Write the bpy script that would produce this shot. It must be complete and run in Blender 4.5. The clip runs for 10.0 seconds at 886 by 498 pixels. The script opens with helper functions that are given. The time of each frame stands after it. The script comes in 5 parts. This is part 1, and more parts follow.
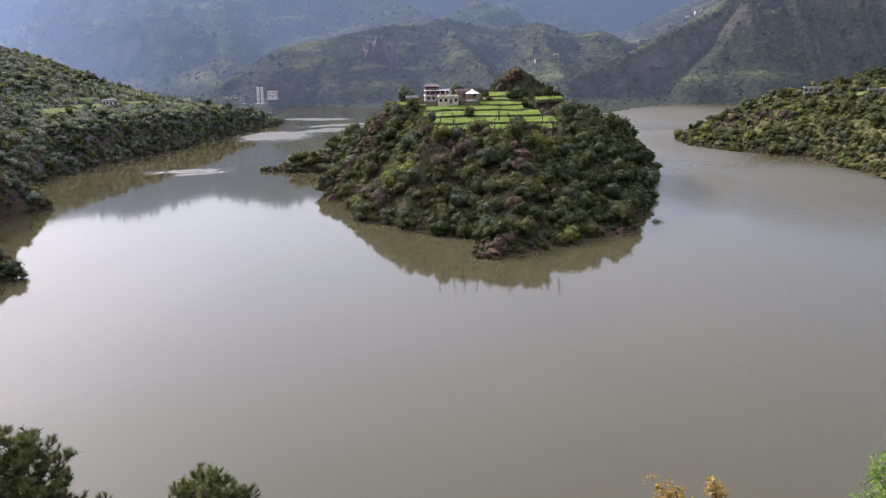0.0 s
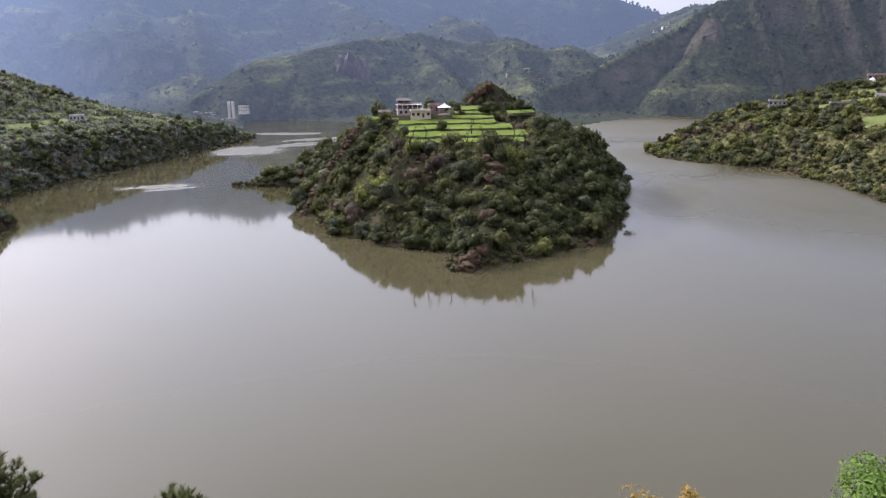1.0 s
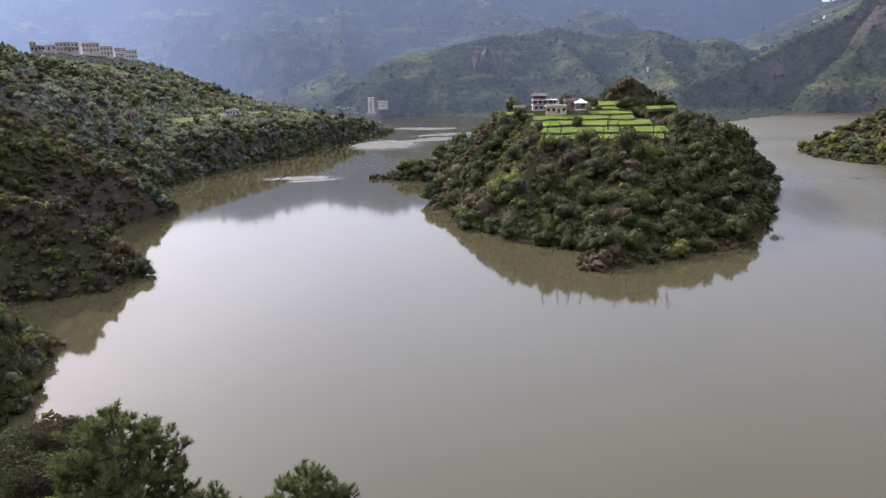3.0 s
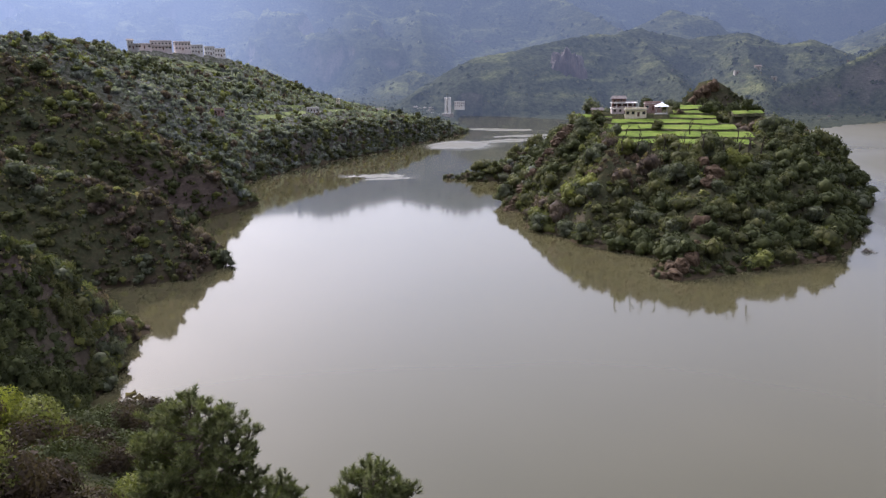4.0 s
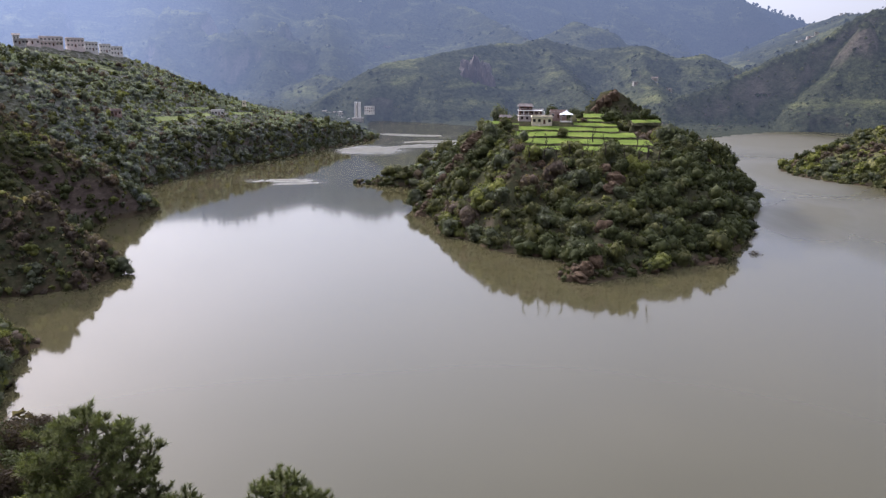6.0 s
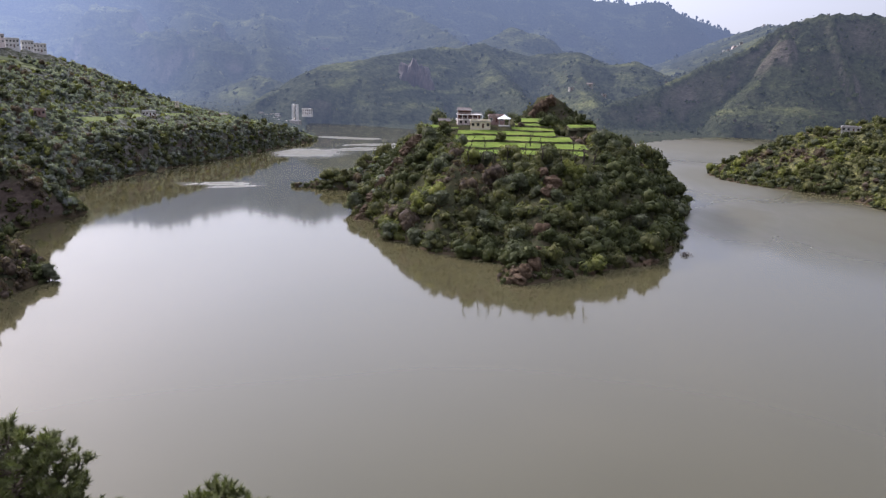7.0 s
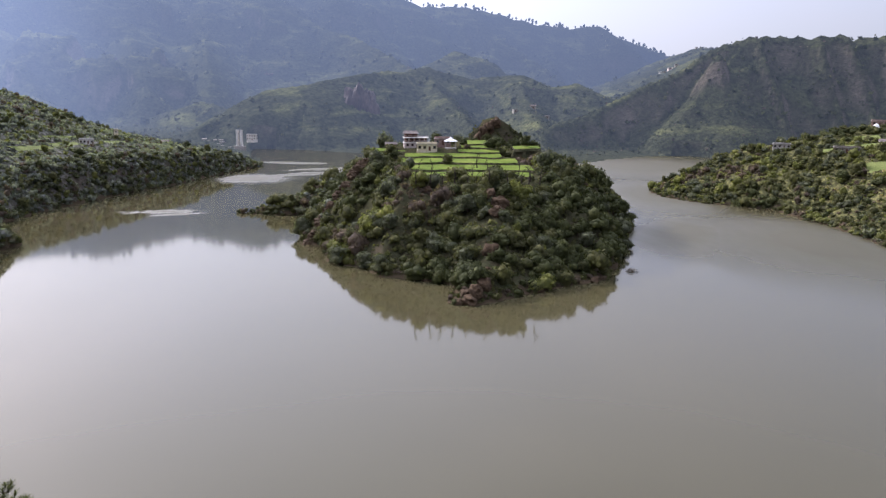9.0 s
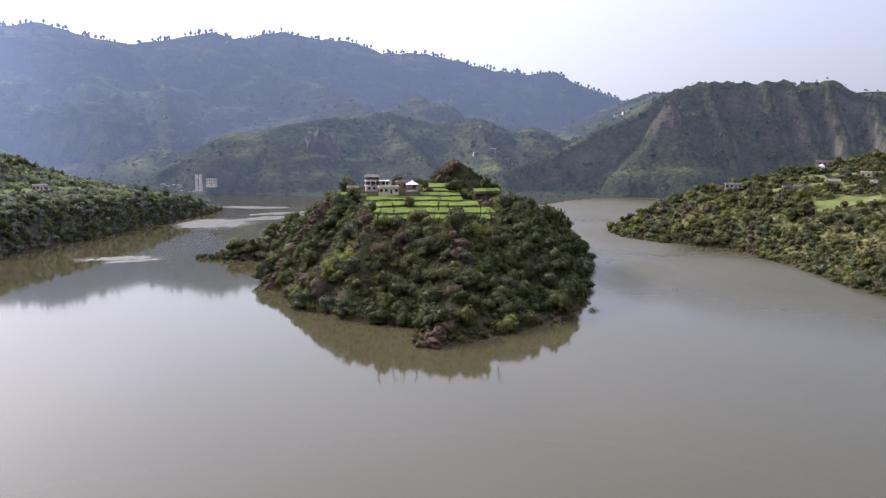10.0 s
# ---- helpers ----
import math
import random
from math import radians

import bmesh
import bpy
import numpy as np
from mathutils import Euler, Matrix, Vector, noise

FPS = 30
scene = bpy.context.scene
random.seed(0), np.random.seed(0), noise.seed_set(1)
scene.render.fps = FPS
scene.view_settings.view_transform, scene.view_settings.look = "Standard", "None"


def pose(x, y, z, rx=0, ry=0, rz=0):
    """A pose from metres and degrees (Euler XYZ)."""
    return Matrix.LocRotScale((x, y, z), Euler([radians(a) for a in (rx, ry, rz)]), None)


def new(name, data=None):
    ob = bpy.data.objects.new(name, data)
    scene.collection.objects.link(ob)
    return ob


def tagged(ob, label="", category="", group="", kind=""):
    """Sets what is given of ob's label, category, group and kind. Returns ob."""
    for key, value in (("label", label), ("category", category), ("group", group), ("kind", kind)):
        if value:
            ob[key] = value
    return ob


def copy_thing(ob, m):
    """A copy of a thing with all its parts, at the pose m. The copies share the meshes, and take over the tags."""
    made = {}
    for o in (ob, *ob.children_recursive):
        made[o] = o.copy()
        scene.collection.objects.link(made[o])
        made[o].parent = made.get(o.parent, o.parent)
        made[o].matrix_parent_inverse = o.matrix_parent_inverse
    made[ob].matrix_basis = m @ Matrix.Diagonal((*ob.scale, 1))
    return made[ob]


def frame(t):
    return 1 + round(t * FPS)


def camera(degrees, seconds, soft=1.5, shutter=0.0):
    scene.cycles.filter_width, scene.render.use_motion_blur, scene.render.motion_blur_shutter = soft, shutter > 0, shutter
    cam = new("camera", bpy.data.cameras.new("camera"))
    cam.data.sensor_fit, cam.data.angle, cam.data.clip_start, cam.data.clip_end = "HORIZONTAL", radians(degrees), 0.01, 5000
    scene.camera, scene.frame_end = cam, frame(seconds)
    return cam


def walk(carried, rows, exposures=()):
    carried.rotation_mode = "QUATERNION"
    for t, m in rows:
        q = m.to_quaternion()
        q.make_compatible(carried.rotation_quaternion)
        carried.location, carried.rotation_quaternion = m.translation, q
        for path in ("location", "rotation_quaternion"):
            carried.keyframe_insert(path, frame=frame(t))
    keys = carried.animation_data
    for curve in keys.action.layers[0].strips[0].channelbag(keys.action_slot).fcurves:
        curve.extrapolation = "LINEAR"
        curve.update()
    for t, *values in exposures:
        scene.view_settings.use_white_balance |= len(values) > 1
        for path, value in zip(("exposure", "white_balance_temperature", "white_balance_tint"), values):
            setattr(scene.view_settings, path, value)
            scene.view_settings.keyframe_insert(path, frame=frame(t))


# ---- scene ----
cam = camera(64.3, 10.0, soft=1.35)
EYE = (0.0, 0.0, 60.0)  # a stand on a wooded bank above the lake
ROWS = [  # seconds, yaw, pitch, roll
    (0.0, 0.1, -15.54, -0.79),
    (0.5, -1.33, -15.1, -1.06),
    (1.0, -2.11, -14.48, -0.85),
    (1.5, -2.46, -14.13, -0.48),
    (2.0, -2.55, -14.22, -0.38),
    (2.5, 0.07, -13.39, -0.71),
    (3.0, 8.75, -14.63, -1.42),
    (3.2, 11.3, -14.66, -1.19),
    (4.3, 14.91, -14.45, -0.71),
    (4.5, 14.72, -14.46, -0.3),
    (5.0, 13.47, -14.43, -0.74),
    (5.5, 11.81, -14.35, -0.05),
    (6.0, 7.28, -14.06, 0.55),
    (6.2, 5.29, -13.59, 0.69),
    (7.3, 1.62, -13.73, 1.3),
    (7.5, 0.83, -12.88, 1.09),
    (8.0, -1.19, -11.87, 1.42),
    (8.5, -1.03, -11.46, 1.4),
    (9.0, -1.88, -11.82, 0.73),
    (9.5, -3.75, -11.4, 0.57),
    (10.0, -4.92, -8.35, 0.39),
]
walk(cam, [(t, Matrix.Translation(EYE) @ pose(0, 0, 0, 0, 0, yaw) @ pose(0, 0, 0, 90 + pitch, 0, 0) @ pose(0, 0, 0, 0, 0, roll)) for t, yaw, pitch, roll in ROWS],
     exposures=[(0.0, 1.19, 5780, 21), (10.0, 1.13, 5780, 21)])

# ---- world and sun ----
SUN_AZ, SUN_EL = -48.0, 32.0  # degrees from straight ahead (minus: to the left), and up
world = bpy.data.worlds.new("sky")
scene.world = world
world.use_nodes = True
wn, wl = world.node_tree.nodes, world.node_tree.links
sky = wn.new("ShaderNodeTexSky")
sky.sky_type, sky.sun_disc = "NISHITA", False
sky.sun_elevation, sky.sun_rotation = radians(SUN_EL), radians(SUN_AZ)
sky.altitude, sky.air_density, sky.dust_density, sky.ozone_density = 600, 1.0, 5.0, 1.2
# thin high cloud: a soft white veil over the blue
wc = wn.new("ShaderNodeTexCoord")
wm = wn.new("ShaderNodeMapping")
wm.inputs["Scale"].default_value = (1.0, 1.0, 2.6)
wl.new(wc.outputs["Generated"], wm.inputs[0])
cloud = wn.new("ShaderNodeTexNoise")
cloud.inputs["Scale"].default_value, cloud.inputs["Detail"].default_value, cloud.inputs["Roughness"].default_value = 2.2, 5.0, 0.55
wl.new(wm.outputs[0], cloud.inputs["Vector"])
veil = wn.new("ShaderNodeMapRange")
veil.inputs[1].default_value, veil.inputs[2].default_value, veil.inputs[3].default_value, veil.inputs[4].default_value = 0.3, 0.7, 0.62, 0.92
wl.new(cloud.outputs[0], veil.inputs[0])
blend = wn.new("ShaderNodeMix")
blend.data_type = "RGBA"
wl.new(veil.outputs[0], blend.inputs[0])
wl.new(sky.outputs[0], blend.inputs[6])
# the veil scatters most light forwards, so it is brightest round the sun
wd = wn.new("ShaderNodeVectorMath")
wd.operation = "DOT_PRODUCT"
wl.new(wc.outputs["Generated"], wd.inputs[0])
wd.inputs[1].default_value = (math.sin(radians(SUN_AZ)) * math.cos(radians(SUN_EL)), math.cos(radians(SUN_AZ)) * math.cos(radians(SUN_EL)), math.sin(radians(SUN_EL)))
wr = wn.new("ShaderNodeValToRGB")
wr.color_ramp.elements[0].position, wr.color_ramp.elements[0].color = 0.1, (0.252, 0.252, 0.260, 1)
wr.color_ramp.elements[1].position, wr.color_ramp.elements[1].color = 1.0, (1.0, 1.0, 1.0, 1)
wr.color_ramp.interpolation = "B_SPLINE"
mid_sky = wr.color_ramp.elements.new(0.62)
mid_sky.color = (0.50, 0.50, 0.51, 1)
wl.new(wd.outputs["Value"], wr.inputs[0])
bright = wn.new("ShaderNodeVectorMath")
bright.operation = "SCALE"
bright.inputs["Scale"].default_value = 10.0
wl.new(wr.outputs[0], bright.inputs[0])
wl.new(bright.outputs[0], blend.inputs[7])
# under thin cloud the sky brightens from the horizon upwards; overhead, unseen, it is lifted further to fill shade
wz = wn.new("ShaderNodeSeparateXYZ")
wl.new(wc.outputs["Generated"], wz.inputs[0])
rise = wn.new("ShaderNodeValToRGB")
rise.color_ramp.interpolation = "EASE"
rise.color_ramp.elements[0].color = (0.22, 0.22, 0.22, 1)
rise.color_ramp.elements[1].color = (0.82, 0.82, 0.82, 1)
rise.color_ramp.elements.new(0.58).color = (0.395, 0.395, 0.395, 1)
wl.new(wz.outputs[2], rise.inputs[0])
triple = wn.new("ShaderNodeMath")
triple.operation = "MULTIPLY"
triple.inputs[1].default_value = 3.0
wl.new(rise.outputs[0], triple.inputs[0])
lifted = wn.new("ShaderNodeVectorMath")
lifted.operation = "SCALE"
wl.new(blend.outputs[2], lifted.inputs[0])
wl.new(triple.outputs[0], lifted.inputs["Scale"])
wl.new(lifted.outputs[0], wn["Background"].inputs[0])
wn["Background"].inputs[1].default_value = 0.14
sun = new("sun", bpy.data.lights.new("sun", "SUN"))
sun.data.energy, sun.data.angle, sun.data.color = 3.0, radians(0.6), (1.0, 0.93, 0.82)
_az, _el = radians(SUN_AZ), radians(SUN_EL)
sun_from = Vector((math.sin(_az) * math.cos(_el), math.cos(_az) * math.cos(_el), math.sin(_el)))
sun.matrix_world = Matrix.Translation((0, 0, 300)) @ sun_from.to_track_quat("Z", "Y").to_matrix().to_4x4()


# ---- materials ----
def material(name):
    m = bpy.data.materials.new(name)
    m.use_nodes = True
    return m, m.node_tree.nodes, m.node_tree.links, m.node_tree.nodes["Principled BSDF"]


def tex_noise(n, l, scale, detail=6.0, rough=0.6, coord="Object", stretch=None, warp=0.0):
    c = n.new("ShaderNodeTexCoord")
    t = n.new("ShaderNodeTexNoise")
    t.inputs["Scale"].default_value, t.inputs["Detail"].default_value, t.inputs["Roughness"].default_value = scale, detail, rough
    t.inputs["Distortion"].default_value = warp
    src = c.outputs[coord]
    if stretch:
        mp = n.new("ShaderNodeMapping")
        mp.inputs["Scale"].default_value = stretch
        l.new(src, mp.inputs[0])
        src = mp.outputs[0]
    l.new(src, t.inputs["Vector"])
    return t


def ramp(n, l, src, stops):
    r = n.new("ShaderNodeValToRGB")
    e = r.color_ramp.elements
    while len(e) < len(stops):
        e.new(0.5)
    for s, (p, c) in zip(e, stops):
        s.position, s.color = p, (*c, 1) if len(c) == 3 else c
    l.new(src, r.inputs[0])
    return r


def mix(n, l, fac, a, b, mode="MIX"):
    m = n.new("ShaderNodeMix")
    m.data_type, m.blend_type = "RGBA", mode
    for sock, v in ((m.inputs[0], fac), (m.inputs[6], a), (m.inputs[7], b)):
        if isinstance(v, (int, float)):
            sock.default_value = v
        elif isinstance(v, tuple):
            sock.default_value = (*v, 1)
        else:
            l.new(v, sock)
    return m.outputs[2]


def bump(n, l, p, src, strength, distance):
    b = n.new("ShaderNodeBump")
    b.inputs["Strength"].default_value, b.inputs["Distance"].default_value = strength, distance
    l.new(src, b.inputs["Height"])
    l.new(b.outputs[0], p.inputs["Normal"])
    return b


def surface(name, stops, scale, rough=0.85, relief=0.3, depth=0.05, coord="Object", stretch=None, fine=None, spec=0.12):
    """A two-scale surface: a broad noise through a colour ramp, a finer one that lightens and darkens it, and relief."""
    m, n, l, p = material(name)
    a = tex_noise(n, l, scale, coord=coord, stretch=stretch)
    col = ramp(n, l, a.outputs[0], stops).outputs[0]
    b = tex_noise(n, l, fine or scale * 7, coord=coord, stretch=stretch)
    g = ramp(n, l, b.outputs[0], [(0.3, (0.62, 0.62, 0.62)), (0.7, (1.25, 1.25, 1.25))]).outputs[0]
    l.new(mix(n, l, 1.0, col, g, "MULTIPLY"), p.inputs["Base Color"])
    p.inputs["Roughness"].default_value = rough
    p.inputs["Specular IOR Level"].default_value = spec
    bump(n, l, p, b.outputs[0], relief, depth)
    return m


def make_ground_material(name="hillside", far=False):
    m, n, l, p = material(name)
    big = tex_noise(n, l, 0.018, 8, 0.6, warp=0.4)
    mid = tex_noise(n, l, 0.12, 8, 0.65)
    fine = tex_noise(n, l, 0.9, 6, 0.7)
    soil = ramp(n, l, mid.outputs[0], [(0.3, (0.026, 0.019, 0.013)), (0.5, (0.046, 0.034, 0.024)), (0.68, (0.080, 0.060, 0.042))]).outputs[0]
    grass = ramp(n, l, fine.outputs[0], [(0.3, (0.026, 0.026, 0.012)), (0.55, (0.048, 0.045, 0.021)), (0.75, (0.082, 0.072, 0.036))]).outputs[0]
    cover = ramp(n, l, big.outputs[0], [(0.40, (0.05, 0.05, 0.05)), (0.60, (0.9, 0.9, 0.9))]).outputs[0]
    cover2 = ramp(n, l, mid.outputs[0], [(0.34, (0, 0, 0)), (0.54, (1, 1, 1))]).outputs[0]
    c = mix(n, l, mix(n, l, 0.5, cover, cover2), soil, grass)
    g = ramp(n, l, fine.outputs[0], [(0.25, (0.6, 0.6, 0.6)), (0.75, (1.3, 1.3, 1.3))]).outputs[0]
    c = mix(n, l, 1.0, c, g, "MULTIPLY")
    # the bank beyond the channel is grassier than the rest, and painted brighter as sunlit
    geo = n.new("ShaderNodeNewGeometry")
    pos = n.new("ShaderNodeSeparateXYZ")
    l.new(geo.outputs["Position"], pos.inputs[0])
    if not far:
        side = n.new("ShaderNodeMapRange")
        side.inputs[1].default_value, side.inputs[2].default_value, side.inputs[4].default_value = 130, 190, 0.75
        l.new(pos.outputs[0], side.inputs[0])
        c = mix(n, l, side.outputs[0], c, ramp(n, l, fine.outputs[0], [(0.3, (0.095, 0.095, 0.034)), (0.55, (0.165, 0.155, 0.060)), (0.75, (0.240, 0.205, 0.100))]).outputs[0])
        # and grass on the slopes up to the ridge village is painted pale, as haze
        dry = n.new("ShaderNodeMapRange")
        dry.inputs[1].default_value, dry.inputs[2].default_value, dry.inputs[4].default_value = 290, 350, 0.85
        l.new(pos.outputs[1], dry.inputs[0])
        west = n.new("ShaderNodeMapRange")
        west.inputs[1].default_value, west.inputs[2].default_value, west.inputs[3].default_value, west.inputs[4].default_value = -150, -130, 1.0, 0.0
        l.new(pos.outputs[0], west.inputs[0])
        share = n.new("ShaderNodeMath")
        share.operation = "MULTIPLY"
        l.new(dry.outputs[0], share.inputs[0])
        l.new(west.outputs[0], share.inputs[1])
        c = mix(n, l, share.outputs[0], c, ramp(n, l, fine.outputs[0], [(0.3, (0.100, 0.100, 0.090)), (0.55, (0.145, 0.142, 0.128)), (0.75, (0.200, 0.192, 0.172))]).outputs[0])
    # low scrub in clumps, down to a metre or two across
    tuft = tex_noise(n, l, 0.42, 7, 0.7, warp=0.3)
    dark = ramp(n, l, fine.outputs[0], [(0.35, (0.022, 0.024, 0.013)), (0.7, (0.046, 0.047, 0.025))]).outputs[0]
    c = mix(n, l, ramp(n, l, tuft.outputs[0], [(0.40, (0, 0, 0)), (0.54, (0.9, 0.9, 0.9))]).outputs[0], c, dark)
    # bare rock on steep faces, painted paler far off as if sunlit
    sep = n.new("ShaderNodeSeparateXYZ")
    l.new(geo.outputs["Normal"], sep.inputs[0])
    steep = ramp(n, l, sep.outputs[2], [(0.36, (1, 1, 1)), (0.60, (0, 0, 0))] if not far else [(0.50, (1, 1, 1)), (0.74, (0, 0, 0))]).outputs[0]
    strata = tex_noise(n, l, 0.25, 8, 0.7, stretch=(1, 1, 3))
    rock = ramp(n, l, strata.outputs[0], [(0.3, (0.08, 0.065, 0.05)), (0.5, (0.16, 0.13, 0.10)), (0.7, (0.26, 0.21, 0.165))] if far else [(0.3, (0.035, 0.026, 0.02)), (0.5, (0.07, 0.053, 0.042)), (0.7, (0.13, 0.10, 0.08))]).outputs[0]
    c = mix(n, l, steep, c, rock)
    # the damp brown strip just above the water
    add = n.new("ShaderNodeMath")
    add.operation = "MULTIPLY_ADD"
    l.new(mid.outputs[0], add.inputs[0])
    add.inputs[1].default_value = -3.0
    l.new(pos.outputs[2], add.inputs[2])
    wet = ramp(n, l, add.outputs[0], [(0.0, (1, 1, 1)), (0.9, (0, 0, 0))]).outputs[0]
    c = mix(n, l, wet, c, mix(n, l, 1.0, (0.050, 0.038, 0.024), g, "MULTIPLY"))
    if far:
        speck = tex_noise(n, l, 0.16, 8, 0.75)
        wood = ramp(n, l, speck.outputs[0], [(0.34, (0.012, 0.016, 0.010)), (0.68, (0.070, 0.072, 0.040))]).outputs[0]
        share = ramp(n, l, mid.outputs[0], [(0.40, (1.0, 1.0, 1.0)), (0.70, (0.94, 0.94, 0.94))]).outputs[0]
        share = mix(n, l, 1.0, share, mix(n, l, steep, (1.0, 1.0, 1.0), (0.40, 0.40, 0.40)), "MULTIPLY")
        slope = mix(n, l, share, c, wood)
        # pale grass and old terraces on the gentler ground, in long drifts
        gentle = ramp(n, l, sep.outputs[2], [(0.66, (0, 0, 0)), (0.86, (1, 1, 1))]).outputs[0]
        foot = n.new("ShaderNodeMapRange")  # no meadow down by the water
        foot.inputs[1].default_value, foot.inputs[2].default_value = 12, 26
        l.new(pos.outputs[2], foot.inputs[0])
        gentle = mix(n, l, 1.0, gentle, foot.outputs[0], "MULTIPLY")
        drift = tex_noise(n, l, 0.011, 7, 0.65, stretch=(1, 1, 3.5), warp=0.6)
        open_ground = ramp(n, l, drift.outputs[0], [(0.50, (0, 0, 0)), (0.66, (0.75, 0.75, 0.75))]).outputs[0]
        step = ramp(n, l, strata.outputs[0], [(0.35, (0.3, 0.3, 0.3)), (0.6, (1, 1, 1))]).outputs[0]
        meadow = ramp(n, l, speck.outputs[0], [(0.3, (0.09, 0.10, 0.035)), (0.6, (0.19, 0.19, 0.075)), (0.8, (0.30, 0.27, 0.14))]).outputs[0]
        add_haze_glow(n, l, p, mix(n, l, mix(n, l, 1.0, mix(n, l, 1.0, gentle, open_ground, "MULTIPLY"), step, "MULTIPLY"), slope, meadow))
    else:
        l.new(c, p.inputs["Base Color"])
    p.inputs["Roughness"].default_value = 1.0
    p.inputs["Specular IOR Level"].default_value = 0.0
    if far:
        canopy = tex_noise(n, l, 0.085, 7, 0.75)
        bump(n, l, p, canopy.outputs[0], 0.9, 7.0)
    else:
        bump(n, l, p, fine.outputs[0], 0.7, 0.5)
    return m


RUFFLED = [  # centre x, y, half width, half depth, turn, raggedness: where a breeze roughens the water
    (-128, 548, 40, 46, 14, 1.3), (-90, 590, 64, 18, 40, 1.3), (-80, 632, 60, 14, 24, 1.3), (-126, 690, 62, 16, -8, 1.3), (-141, 380, 24, 9, 12, 2.0), (-128, 372, 16, 5, 25, 2.0), (215, 690, 150, 210, -15, 0.5), (160, 470, 60, 130, -8, 0.7), (128, 330, 34, 80, -25, 1.2), (172, 300, 70, 120, -10, 0.8),
]


def make_water_material():
    m, n, l, p = material("silty_water")
    broad = tex_noise(n, l, 0.006, 4, 0.5)
    col = ramp(n, l, broad.outputs[0], [(0.3, (0.041, 0.037, 0.017)), (0.7, (0.054, 0.047, 0.024))]).outputs[0]
    l.new(col, p.inputs["Base Color"])
    p.inputs["IOR"].default_value = 1.333
    coord = n.new("ShaderNodeTexCoord")
    total = None
    for x, y, a, b, turn, rag in RUFFLED:
        mp = n.new("ShaderNodeMapping")
        mp.vector_type = "TEXTURE"
        mp.inputs["Location"].default_value, mp.inputs["Rotation"].default_value, mp.inputs["Scale"].default_value = (x, y, 0), (0, 0, radians(turn)), (a, b, 1)
        l.new(coord.outputs["Object"], mp.inputs[0])
        ln = n.new("ShaderNodeVectorMath")
        ln.operation = "LENGTH"
        l.new(mp.outputs[0], ln.inputs[0])
        ad = n.new("ShaderNodeMath")
        ad.operation = "MULTIPLY_ADD"
        edge = tex_noise(n, l, min(0.9 / b, 0.09), 6, 0.65, stretch=(1, 0.4, 1), warp=0.5)
        l.new(edge.outputs[0], ad.inputs[0])
        ad.inputs[1].default_value = rag
        l.new(ln.outputs["Value"], ad.inputs[2])
        mr = n.new("ShaderNodeMapRange")
        mr.inputs[1].default_value, mr.inputs[2].default_value, mr.inputs[3].default_value, mr.inputs[4].default_value = 0.5 * rag + 0.2, 0.5 * rag + 1.0, 1.0, 0.0
        l.new(ad.outputs[0], mr.inputs[0])
        if total is None:
            total = mr.outputs[0]
        else:
            mx = n.new("ShaderNodeMath")
            mx.operation = "MAXIMUM"
            l.new(total, mx.inputs[0])
            l.new(mr.outputs[0], mx.inputs[1])
            total = mx.outputs[0]
    rg = n.new("ShaderNodeMapRange")
    rg.inputs[3].default_value, rg.inputs[4].default_value = 0.055, 0.52
    l.new(total, rg.inputs[0])
    l.new(rg.outputs[0], p.inputs["Roughness"])
    rip = tex_noise(n, l, 0.9, 3, 0.5, stretch=(1.0, 0.6, 1))
    bump(n, l, p, rip.outputs[0], 0.02, 0.06)
    return m


